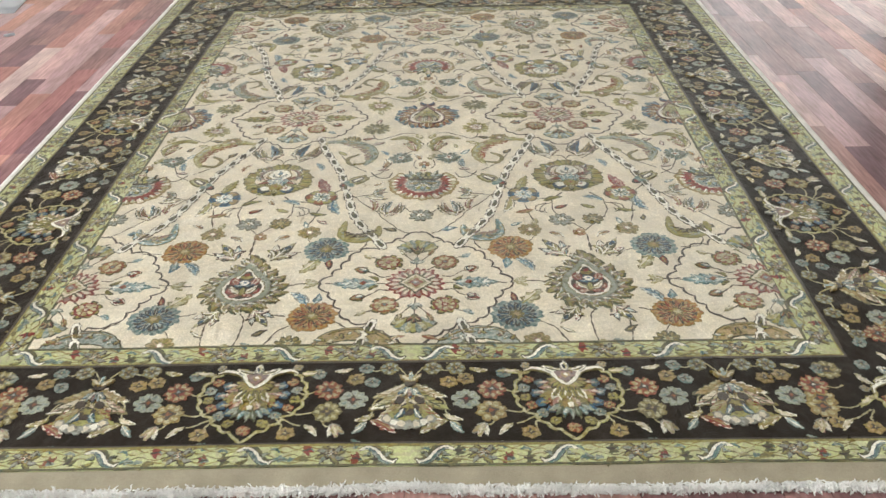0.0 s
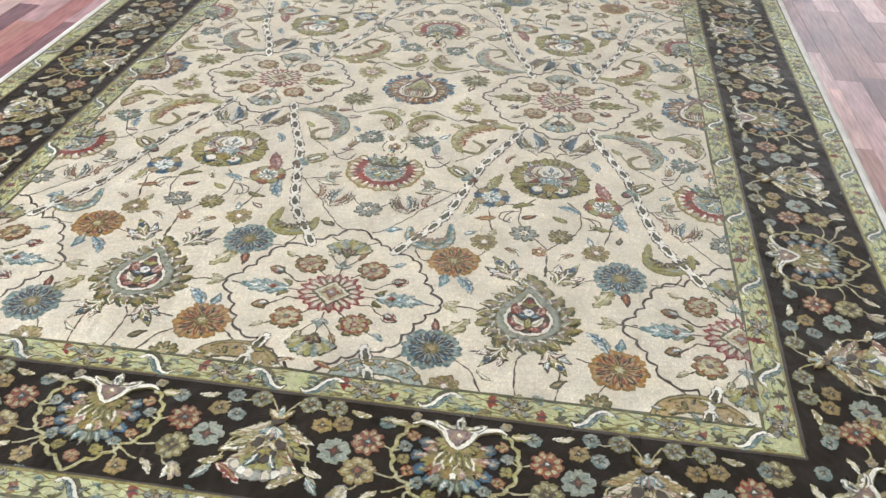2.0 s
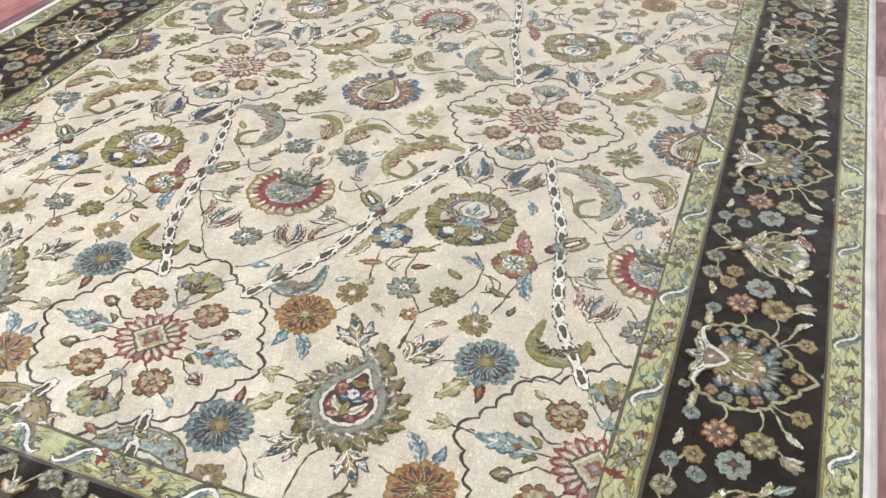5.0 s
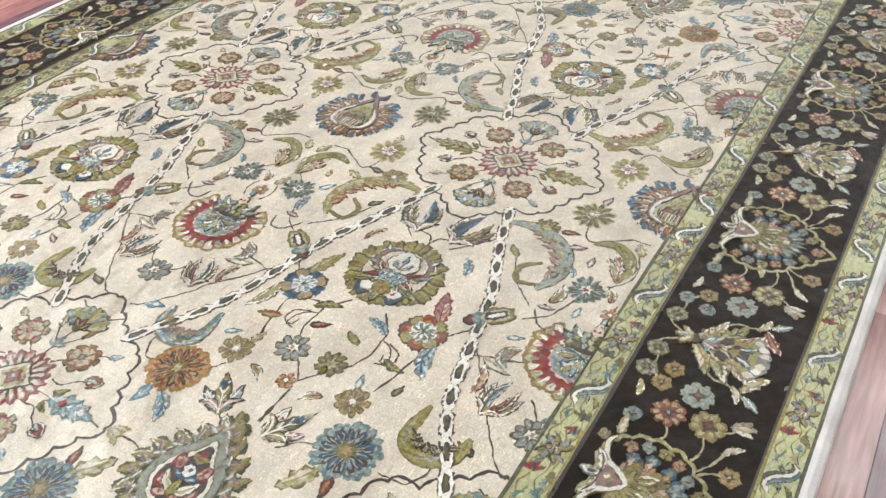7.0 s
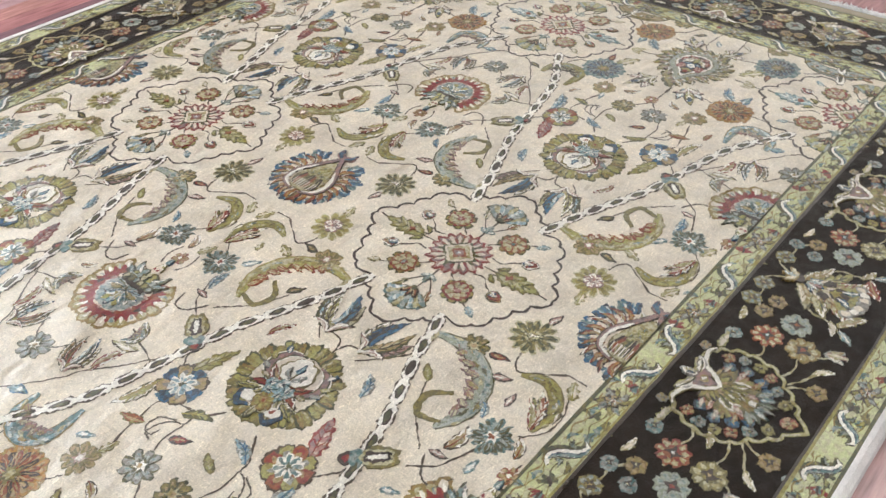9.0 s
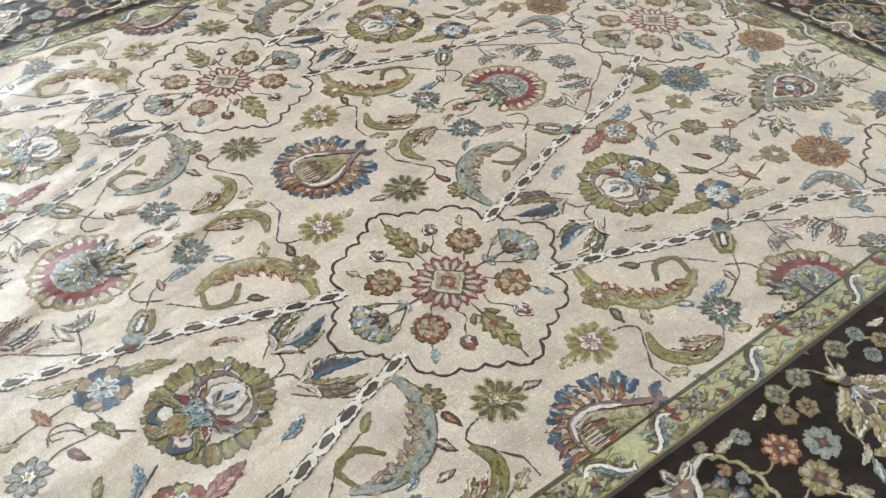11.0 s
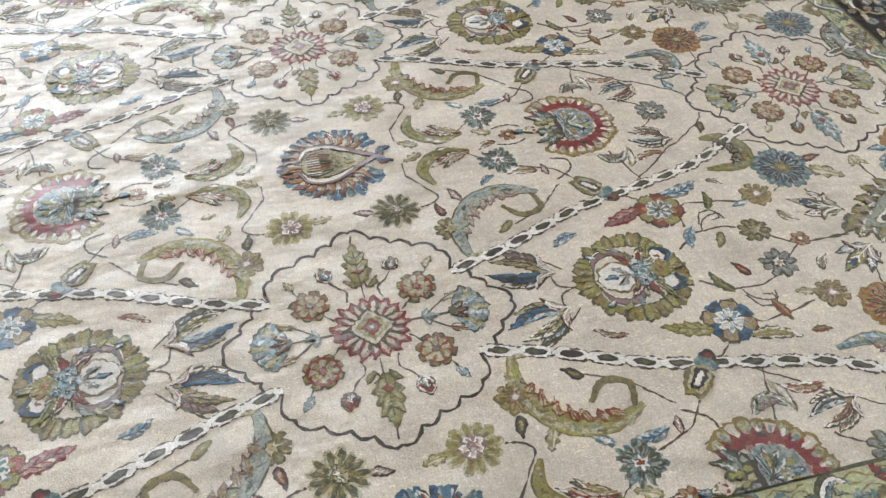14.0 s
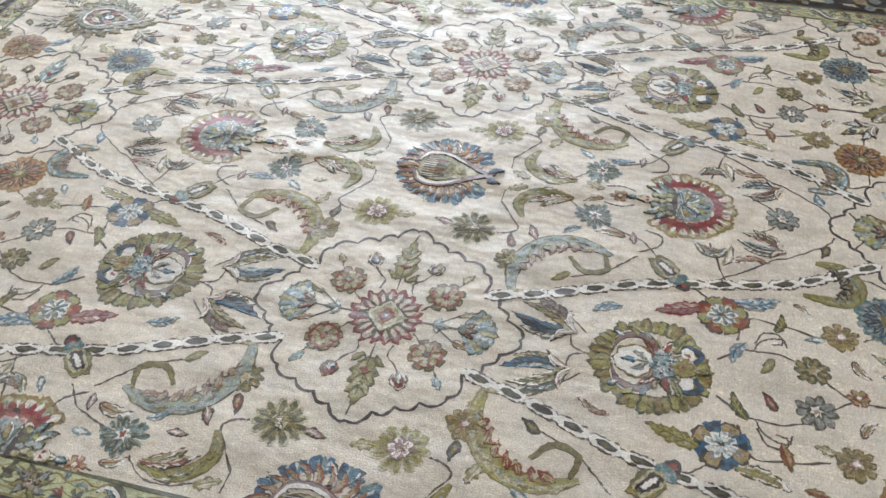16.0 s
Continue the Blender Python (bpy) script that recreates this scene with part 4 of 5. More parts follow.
def carnation(body, tip, heart):
    """Border blossom like a carnation: a small neck, ragged leaves sweeping down both sides, a white scalloped hem."""
    a = Art()
    for k, (g, l, w, y) in enumerate(((1.05, 0.085, 0.04, 0.048), (0.88, 0.1, 0.042, 0.034), (0.66, 0.104, 0.042, 0.018), (0.36, 0.082, 0.046, 0.012))):
        for s in (1, -1):
            a.add(leaf_art(l, w, (body[0], body[1], "leaf", "pale")[k], ("moss", "olive", "rust", "moss")[k], ("bronze", "moss", "rust", "olive")[k], s * 0.1, 5), s * 0.004, y, math.pi + s * g, lift=k * 0.8)
            a.add(leaf_art(l * 0.5, 0.013, ("tan", "pale")[k % 2], "bronze", None), s * 0.006, y - 0.01, math.pi + s * (g - 0.12), lift=4 + k)
    for i in range(7):
        u = (i - 3) / 3
        x, y = u * 0.043, -0.074 + 0.017 * u * u
        a.poly(oval(0.0108, 0.0125, x, y, n=12), "grey", 8)
        a.poly(oval(0.0072, 0.0085, x, y, n=12), tip if i % 2 else "cream", 9)
    a.poly(catmull([(-0.04, -0.052), (0, -0.064), (0.04, -0.052), (0.028, -0.03), (0, -0.02), (-0.028, -0.03)], 4, True), "leaf", 7)
    a.poly(catmull([(-0.02, -0.036), (0, -0.048), (0.02, -0.036), (0.014, -0.018), (0, -0.01), (-0.014, -0.018)], 4, True), "brown", 11)
    for s in (1, -1):
        a.add(leaf_art(0.034, 0.013, "teal", "navy", "ivory", s * 0.1), s * 0.012, -0.03, math.pi + s * 0.5, lift=11)
        a.poly(oval(0.0095, 0.0125, s * 0.019, -0.004, s * 0.5), "brown", 12)
    a.poly(star(0.0135, 0.006, 5, 0.3, 0, -0.024), "gold", 13)
    for i in range(5):
        a.add(leaf_art(0.032, 0.0125, (heart, "mist", "mauve")[i % 3], ("navy", "olive")[i % 2], None), 0, 0.034, math.pi + (i - 2) * 0.42, lift=12)
    a.poly(oval(0.013, 0.012, 0, 0.05), "brown", 15)
    for u in (-0.8, 0.0, 0.8):
        a.add(leaf_art(0.032, 0.012, "pale" if u else heart, "bronze", None), 0, 0.052, -u, lift=15)
    return a


def ring_bloom(r, n, rim, fill, heart, core):
    """Border blossom: round petals with a coloured rim and a dark, star-shaped heart."""
    a = Art()
    d = r * 0.7
    w = math.pi * d / n * 1.08
    for i in range(n):
        g = math.tau * i / n + rng.uniform(-0.05, 0.05)
        a.poly(oval(w * 1.16, r * 0.36, -math.sin(g) * d, math.cos(g) * d, g, 12), rim, 1)
        a.poly(oval(w * 0.6, r * 0.23, -math.sin(g) * d * 0.98, math.cos(g) * d * 0.98, g, 10), fill, 2)
    a.poly(oval(r * 0.46, r * 0.46, n=14), rim, 3)
    a.poly(star(r * 0.6, r * 0.26, max(4, n // 2)), heart, 4)
    a.poly(oval(r * 0.15, r * 0.15, n=8), core, 5)
    return a


def crescent(path, body, back, belly, width):
    """Half-moon leaf cut off by the band, motley within its dark edge."""
    a = Art()
    fine = catmull(path, 9)
    a.ribbon(fine, lambda t: width * math.sin(math.pi * (0.12 + 0.8 * t)) ** 0.7, "moss", 2)
    a.ribbon(fine, lambda t: width * 0.84 * math.sin(math.pi * (0.12 + 0.8 * t)) ** 0.7, body, 3)
    for k in range(17):
        x, y = fine[int((len(fine) - 1) * (0.1 + 0.8 * k / 16))]
        l = rng.uniform(0.014, 0.026)
        a.add(leaf_art(l, l * 0.5, (belly, "pale", "mist", back)[k % 4], ("olive", "brown")[k % 2], None), x + rng.uniform(-0.014, 0.014), y + rng.uniform(-0.014, 0.01), rng.uniform(0, 6.28), lift=4)
    a.ribbon([(x, y + width * 0.3) for x, y in fine[8:-8]], 0.0028, back, 8)
    return a


def s_scroll():
    """Short curled two-lobed leaf: white and blue with a dark back."""
    a = Art()
    path = catmull([(-0.042, -0.016), (-0.03, -0.024), (-0.014, -0.018), (-0.002, -0.002), (0.01, 0.014), (0.026, 0.02), (0.042, 0.012)], 6)
    a.ribbon([(x - 0.003, y + 0.005) for x, y in path], lambda t: 0.024 * math.sin(math.pi * (0.06 + 0.88 * t)), "moss", 1)
    a.ribbon(path, lambda t: 0.02 * math.sin(math.pi * (0.06 + 0.88 * t)), "brown", 1.5)
    a.ribbon(path, lambda t: 0.0155 * math.sin(math.pi * (0.05 + 0.88 * t)), "ivory", 2)
    a.ribbon([(x + 0.003, y - 0.003) for x, y in path[4:-6]], lambda t: 0.0085 * math.sin(math.pi * (0.1 + 0.8 * t)), "teal", 3)
    a.ribbon([(x + 0.001, y - 0.001) for x, y in path[8:-8]], 0.0024, "navy", 3.5)
    for x, y, g in ((-0.016, -0.008, 0.9), (0.016, 0.008, 4.0)):
        a.add(leaf_art(0.022, 0.011, "sage", "moss", None, 0.2), x, y, g, lift=3)
    a.add(leaf_art(0.028, 0.011, "olive", "moss", None, 0.2), 0.012, -0.012, -1.9, lift=1)
    return a


def guard_rose():
    """Cross-shaped rose with four split leaves."""
    a = Art()
    for s in (1, -1):
        for m in (1, -1):
            for d in (-0.26, 0.26):
                a.add(leaf_art(0.037, 0.0155, "grey" if d > 0 else "olive", "brown", None, 0.1), 0, 0, math.radians(90 * s + 38 * m) + d, lift=0)
    return a.add(bloom(0.016, 5, "tan", "brown", "ivory", "rust", 0.36, "mist"), lift=4)


def tick(col):
    a = Art()
    for g, l in ((1.1, 0.024), (0.4, 0.019), (-0.5, 0.022), (-1.2, 0.018)):
        a.poly(petal(0.0, l, 0.0085, g, 0.8), col, 1)
    a.poly(petal(-0.006, 0.014, 0.006, 0.0), "brown", 2)
    return a


def wisp(col):
    a = Art()
    a.poly(blade(0.034, 0.017, 0.2), col, 1)
    a.ribbon([(0, 0), (0.003, 0.015), (0, 0.03)], 0.0018, "moss", 2)
    return a


# ---- rug: bands ----
rug = tagged(new("rug"), "cream floral wool rug with dark brown border on wood floor", "rug")


def frame_band(name, xi, yi, xo, yo, mat, label):
    """A closed band between two rectangles, its edges following the rug's shape."""
    loops = []
    for hx, hy in ((xi, yi), (xo, yo)):
        loop = []
        for (ax, ay), (bx, by) in (((-1, -1), (1, -1)), ((1, -1), (1, 1)), ((1, 1), (-1, 1)), ((-1, 1), (-1, -1))):
            loop += [(hx * (ax + (bx - ax) * j / 40), hy * (ay + (by - ay) * j / 40)) for j in range(40)]
        loops.append([warp(x, y) for x, y in loop])
    n = len(loops[0])
    verts = [(x, y, z) for z in (TOP, 0.0) for loop in loops for x, y in loop]
    faces = []
    for i in range(n):
        j = (i + 1) % n
        faces += [(i, n + i, n + j, j), (n + i, 3 * n + i, 3 * n + j, n + j), (2 * n + i, i, j, 2 * n + j)]
    return mesh_object(name, verts, faces, [mat], rug, None, label)


def field_slab():
    nx, ny = 24, 32
    verts = [(*warp(X1 * (2 * i / nx - 1), Y1 * (2 * j / ny - 1)), TOP) for j in range(ny + 1) for i in range(nx + 1)]
    faces = [(j * (nx + 1) + i, j * (nx + 1) + i + 1, (j + 1) * (nx + 1) + i + 1, (j + 1) * (nx + 1) + i) for j in range(ny) for i in range(nx)]
    return mesh_object("field", verts, faces, [WOOL["cream"]], rug, None, "cream wool field with scattered flowers")


field = field_slab()
inner_guard = frame_band("inner_guard", X1, Y1, X2, Y2, WOOL["lime"], "narrow yellow-green guard band")
main_border = frame_band("main_border", X2, Y2, X3, Y3, WOOL["dark"], "wide dark brown border")
outer_guard = frame_band("outer_guard", X3, Y3, X4, Y4, WOOL["lime"], "narrow yellow-green guard band")


def edge_line(name, hx, hy, w, col, parent):
    loop = []
    for (ax, ay), (bx, by) in (((-1, -1), (1, -1)), ((1, -1), (1, 1)), ((1, 1), (-1, 1)), ((-1, 1), (-1, -1))):
        loop += [warp(hx * (ax + (bx - ax) * j / 60), hy * (ay + (by - ay) * j / 60)) for j in range(60)]
    a = Art().ribbon(loop, w, col, 3, True, 0.0009)
    ob = mesh_object(name, [(x, y, z + TOP) for x, y, z in a.v], a.f, [WOOL[c] for c in a.mats], parent, a.m)
    return ob


edge_line("outline", X1, Y1, 0.007, "moss", inner_guard)
edge_line("outline", X2, Y2, 0.007, "brown", inner_guard)
edge_line("outline", X2 - 0.006, Y2 - 0.006, 0.004, "gold", inner_guard)
edge_line("outline", X3 + 0.005, Y3 + 0.005, 0.006, "gold", outer_guard)
edge_line("outline", X3, Y3, 0.005, "brown", outer_guard)
edge_line("outline", X4 - 0.003, Y4 - 0.003, 0.006, "moss", outer_guard)

for sgn in (1, -1):
    pts = [Vector((*warp(sgn * (X4 + 0.01), -Y5 + 2 * Y5 * i / 120), 0.0075)) for i in range(121)]
    verts, faces = [], []
    for i, p in enumerate(pts):
        w = 0.0145 + 0.0015 * noise.noise((p.y * 9, sgn, 0))
        for k in range(8):
            g = math.tau * k / 8
            verts.append((p.x + w * math.cos(g), p.y, max(0.0, p.z + 0.0075 * math.sin(g))))
    for i in range(120):
        faces += [(i * 8 + k, i * 8 + (k + 1) % 8, i * 8 + 8 + (k + 1) % 8, i * 8 + 8 + k) for k in range(8)]
    mesh_object("selvedge", verts, faces, [SELVEDGE], rug, None, "off-white overcast side edge")

    # flat-woven end with a wavy edge
    verts, faces = [], []
    for i in range(161):
        x = X4 * (i / 80 - 1)
        xa, ya = warp(x, sgn * Y4)
        yb = ya + sgn * (0.05 + 0.006 * noise.noise((x * 3.1, sgn * 2.0, 1.0)) - 0.012 * math.exp(-((x + 0.0) / 0.09) ** 2))
        verts += [(xa, ya, TOP - 0.002), (xa, yb, 0.007), (xa, yb, 0.0)]
    for i in range(160):
        faces += [(3 * i, 3 * i + 1, 3 * i + 4, 3 * i + 3), (3 * i + 1, 3 * i + 2, 3 * i + 5, 3 * i + 4)]
    mesh_object("woven_end", verts, faces, [KILIM], rug, None, "plain beige flat-woven end")

    # cotton fringe: short crumpled tassels
    verts, faces = [], []
    for i in range(5600):
        x = rng.uniform(-X4, X4)
        xa, ya = warp(x, sgn * Y4)
        yb = ya + sgn * (0.045 + 0.006 * noise.noise((x * 3.1, sgn * 2.0, 1.0)) - 0.012 * math.exp(-((x + 0.0) / 0.09) ** 2) + rng.uniform(0.004, 0.018))
        p = Vector((xa, yb, rng.uniform(0.002, 0.013)))
        way = Vector((rng.uniform(-1.2, 1.2), sgn * rng.uniform(0.2, 1.0), rng.uniform(-0.3, 0.3))).normalized()
        o, segs = len(verts), 5
        for k in range(segs + 1):
            r = 0.0021 * (1 - 0.3 * k / segs)
            side = Vector((-way.y, way.x, 0)).normalized()
            up = way.cross(side) * -1
            for g in range(4):
                q = p + side * r * math.cos(g * math.pi / 2) + up * r * math.sin(g * math.pi / 2)
                verts.append((q.x, q.y, max(0.0005, q.z)))
            p = p + way * 0.0034
            p.z = max(0.002, p.z)
            way = (way + Vector((rng.uniform(-1.3, 1.3), rng.uniform(-1.0, 1.0), rng.uniform(-0.7, 0.5)))).normalized()
        for k in range(segs):
            faces += [(o + 4 * k + g, o + 4 * k + (g + 1) % 4, o + 4 * k + 4 + (g + 1) % 4, o + 4 * k + 4 + g) for g in range(4)]
    tagged(mesh_object("fringe", verts, faces, [FRINGE], rug, None, "crumpled white cotton fringe"), kind="stuff")


# ---- rug: placing ----
STOCK, PLACED, TAKEN = {}, [0], set()


def stock(name, art):
    data = bpy.data.meshes.new(name)
    data.from_pydata(art.v, [], art.f)
    for c in art.mats:
        data.materials.append(WOOL[c])
    data.polygons.foreach_set("material_index", art.m)
    data.update()
    spots = {(round(x * 125) / 125, round(y * 125) / 125) for x, y, z in art.v if z > 0}
    STOCK[name] = (data, max(math.hypot(x, y) for x, y, _ in art.v), sorted(spots))
    return data


def place(name, kind, x, y, ang=0.0, mirror=False, parent=None, size=1.0, base=0.0):
    """Lay a motif on the rug; what would run over the field's edge is cut off there."""
    parent = parent or field
    data, reach, spots = STOCK[kind]
    PLACED[0] += 1
    if parent is field or parent is main_border:
        c, s = math.cos(ang) * size, math.sin(ang) * size
        for u, v in spots:
            u = -u if mirror else u
            TAKEN.add((int((x + c * u - s * v) * 100 // 1), int((y + s * u + c * v) * 100 // 1)))
    base += (PLACED[0] % 37) * 0.000011
    wx, wy = warp(x, y)
    m = Matrix.Translation((wx, wy, TOP + base)) @ Matrix.Rotation(ang, 4, "Z") @ Matrix.Diagonal(((-size if mirror else size), size, 1, 1))
    if parent is field and (abs(x) + reach > X1 or abs(y) + reach > Y1):
        bm = bmesh.new()
        bm.from_mesh(data)
        bm.transform(m)
        if mirror:
            bmesh.ops.reverse_faces(bm, faces=bm.faces)
        for nx, ny, co in ((1, 0, X1), (-1, 0, X1), (0, 1, Y1), (0, -1, Y1)):
            ex, ey = warp(nx * co if nx else x, ny * co if ny else y)
            bmesh.ops.bisect_plane(bm, geom=bm.verts[:] + bm.edges[:] + bm.faces[:], plane_co=(ex, ey, 0), plane_no=(nx, ny, 0), clear_outer=True)
        if not bm.faces:
            bm.free()
            return None
        cut = bpy.data.meshes.new(name)
        bm.to_mesh(cut)
        bm.free()
        for c in data.materials:
            cut.materials.append(c)
        ob = new(name, cut)
    else:
        ob = new(name, data)
        ob.matrix_local = m
    ob.parent = parent
    return ob


stock("med_mid", medallion("leaf", "sky", "pale", ("bronze", "rust", "pale", "teal"), ("gold", "red", "pale", "rose")))
stock("med_end", medallion("sky", "pale", "leaf", ("bronze", "rust", "pale", "teal"), ("gold", "red", "pale", "rose")))
stock("sun_orange", sunflower("orange", "rust", "olive", "pale"))
stock("sun_blue", sunflower("teal", "navy", "olive", "tan"))
stock("rosette", rosette())
stock("corn_blue", cornflower("navy", "tan", "sky"))
stock("corn_red", cornflower("leaf", "rust", "teal"))
stock("red_palmette", red_palmette())
stock("lotus", lotus())
stock("green_palmette", green_palmette())
stock("fl_yellow", bloom(0.053, 12, "gold", "pale", "ivory", "rose", 0.36, "olive").add(bloom(0.024, 5, "ivory", "mauve", "cream", "rose", 0.4, "rose"), lift=7))
stock("fl_dark", bloom(0.051, 13, "moss", "pale", "ivory", "rose", 0.3, "olive").add(bloom(0.016, 5, "pale", "moss", "ivory", "rose", 0.4), lift=7))
stock("fl_grey", bloom(0.038, 9, "grey", "moss", "ivory", "tan", 0.36, "mist"))
stock("fl_night", bloom(0.043, 15, "moss", "teal", "ivory", "rust", 0.34, "mist"))
stock("fl_tan", bloom(0.036, 9, "tan", "olive", "rose", "ivory", 0.42, "olive"))
stock("fl_olive", bloom(0.034, 9, "olive", "moss", "pale", "tan", 0.4, "tan"))
stock("fl_tiny", bloom(0.02, 6, "tan", "rust", "gold", "ivory", 0.4))
stock("lily_blue", lily(("sky", "leaf", "gold", "rose")))
stock("lily_red", lily(("rust", "pale", "moss", "leaf")))
stock("tip_tulip", Art().poly(oval(0.007, 0.009, 0, 0.006), "gold", 1).add(leaf_art(0.036, 0.014, "pale", "gold", None), 0, 0, 0.5).add(leaf_art(0.036, 0.014, "pale", "gold", None), 0, 0, -0.5).add(leaf_art(0.03, 0.014, "pale", "gold", None), 0, 0, 0, lift=2))
stock("tulip_a", tulip(("pale", "sky", "blue", "leaf")))
stock("tulip_b", tulip(("pale", "mauve", "navy", "tan")))
stock("cross", cross_piece())
for key, cols in (("bud_rose", ("brown", "rose", "ivory")), ("bud_red", ("brown", "red", "tan")), ("bud_green", ("olive", "leaf", "pale")), ("bud_blue", ("teal", "sky", "ivory")), ("bud_dark", ("brown", "moss", "tan"))):
    stock(key, bud(cols))
stock("lf_green", leaf_art(0.1, 0.042, "leaf", "olive", "olive", 0, 5))
stock("lf_maroon", leaf_art(0.1, 0.046, "mauve", "red", "red", 0, 5))
stock("lf_brown", leaf_art(0.1, 0.034, "tan", "moss", "leaf", 0.1, 5, False))
stock("lf_red", leaf_art(0.075, 0.022, "rust", "red", "pale", 0.08, 4, False))
stock("lf_white", leaf_art(0.075, 0.02, "pale", "line", "ivory", 0.1))
stock("lf_blue", leaf_art(0.072, 0.028, "sky", "grey", "blue", 0.12, 3, False))
stock("lf_dark", leaf_art(0.07, 0.03, "moss", "moss", "leaf", 0.08, 3))
stock("lf_rust", leaf_art(0.052, 0.02, "rust", "olive", "tan", 0.05))
stock("lf_tan", leaf_art(0.052, 0.022, "tan", "line", "rust", 0.12))
stock("lf_yellow", leaf_art(0.05, 0.03, "pale", "olive", "leaf", 0, 3))
stock("lf_teal", leaf_art(0.05, 0.024, "teal", "blue", "sky", 0.08))
stock("curl", dragon([(0.0, 0.0), (0.012, 0.03), (0.002, 0.056), (-0.026, 0.062)], "mist", "olive", "mauve", 0.026, 3))
stock("fan_brown", tulip(("gold", "tan", "teal", "rust"), 0.13))
stock("big_leaf", Art().add(dragon([(0.0, 0.0), (0.004, 0.072), (-0.04, 0.115), (-0.092, 0.1)], "gold", "olive", "olive", 0.03, 0))
      .add(leaf_art(0.1, 0.026, "pale", "brown", "rust", 0.1, 4, False), -0.004, 0.0, 0.35, lift=4).add(leaf_art(0.075, 0.02, "leaf", "rust", None, 0.1, 3, False), -0.002, 0.0, 0.62, lift=5))

CHAIN = [(0.373, -0.943), (0.333, -0.872), (0.297, -0.811), (0.27, -0.75), (0.246, -0.655), (0.222, -0.545), (0.2, -0.46), (0.168, -0.378), (0.131, -0.285), (0.098, -0.175)]
ARCH = [(0.35, -0.815), (0.34, -0.867), (0.29, -0.89), (0.247, -0.862), (0.25, -0.785)]
HOOK = [(0.12, -0.222), (0.198, -0.216), (0.272, -0.262), (0.297, -0.335), (0.273, -0.407)]
CURL = [(0.25, -0.322), (0.214, -0.355), (0.228, -0.4), (0.275, -0.39)]
stock("chain", chain(CHAIN))
stock("chain_stub", chain([(0.368, -1.278), (0.35, -1.33), (0.335, -1.385), (0.33, -1.41)]))
for key, c in (("warm", ("leaf", "bronze", "rust")), ("cool", ("sage", "moss", "mauve")), ("gold", ("gold", "olive", "brown")), ("blue", ("teal", "bronze", "mauve"))):
    stock("arch_" + key, dragon(ARCH, c[0], c[1], c[2], 0.04, 6))
    hook = dragon([(x, y) for x, y in reversed(HOOK)], c[0], c[1], c[2], 0.043, 7)
    hook.ribbon(catmull(CURL, 8), lambda t: 0.014 * (0.5 + 0.5 * math.sin(math.pi * t)), "olive", 3)
    hook.ribbon([(0.105, -0.205), (0.128, -0.226), (0.125, -0.255)], 0.012, "pale", 4)
    stock("hook_" + key, hook)
    low = crescent([(0.415, -1.42), (0.39, -1.365), (0.33, -1.335), (0.265, -1.35), (0.225, -1.41)], "mist" if key in ("blue", "cool") else "tan", c[1], c[2], 0.056)
    stock("low_" + key, low)


def vines():
    """Thin stems of one half cell."""
    a = Art()
    for path in (
        [(0.06, -1.0), (0.1, -0.965), (0.14, -0.955)], [(0.25, -0.955), (0.3, -0.95), (0.32, -0.9)], [(0.08, -1.24), (0.11, -1.25), (0.145, -1.262)],
        [(0.03, -1.24), (0.045, -1.29), (0.04, -1.38)], [(0.26, -1.28), (0.3, -1.31), (0.31, -1.34)], [(0.0, -0.97), (0.0, -0.88)],
        [(0.043, -0.621), (0.07, -0.656), (0.08, -0.696), (0.069, -0.77), (0.05, -0.79)], [(0.069, -0.77), (0.03, -0.82), (0.0, -0.86)],
        [(0.08, -0.69), (0.105, -0.7), (0.12, -0.74), (0.1, -0.75)], [(0.1, -0.655), (0.16, -0.69), (0.14, -0.81)],
        [(0.19, -0.328), (0.225, -0.4), (0.26, -0.43), (0.284, -0.459)], [(0.29, -0.5), (0.34, -0.455), (0.365, -0.39)], [(0.4, -0.33), (0.435, -0.29), (0.438, -0.235), (0.425, -0.2)],
        [(0.285, -0.16), (0.31, -0.2), (0.38, -0.16), (0.43, -0.15)], [(0.24, -0.64), (0.3, -0.62), (0.36, -0.6)], [(0.235, -0.6), (0.28, -0.66), (0.33, -0.72), (0.36, -0.77)],
        [(0.36, -0.77), (0.40, -0.83), (0.44, -0.86)], [(0.05, -0.38), (0.1, -0.33), (0.13, -0.28), (0.12, -0.235)], [(0.0, -0.39), (0.01, -0.36), (0.04, -0.35)],
        [(0.448, -0.44), (0.435, -0.41), (0.445, -0.37)], [(0.17, -0.64), (0.2, -0.6), (0.225, -0.56)], [(0.4, -0.68), (0.43, -0.72), (0.455, -0.745)],
        [(0.1, -0.69), (0.128, -0.705), (0.13, -0.735), (0.108, -0.742), (0.1, -0.722)], [(0.3, -0.46), (0.325, -0.5), (0.36, -0.5), (0.37, -0.47)], [(0.41, -0.9), (0.44, -0.92), (0.43, -0.95)],
        [(0.21, -1.11), (0.165, -1.115), (0.12, -1.12)], [(0.15, -0.89), (0.165, -0.91), (0.18, -0.92)], [(0.11, -1.38), (0.13, -1.33), (0.17, -1.29)],
    ):
        fine = catmull(path, 9)
        fine = [(x + 0.006 * noise.noise((x * 24, y * 24, 1.0)), y + 0.006 * noise.noise((x * 24, y * 24, 5.0))) for x, y in fine]
        a.ribbon(fine, 0.0031, "line", 1)
    return a


stock("vines", vines())

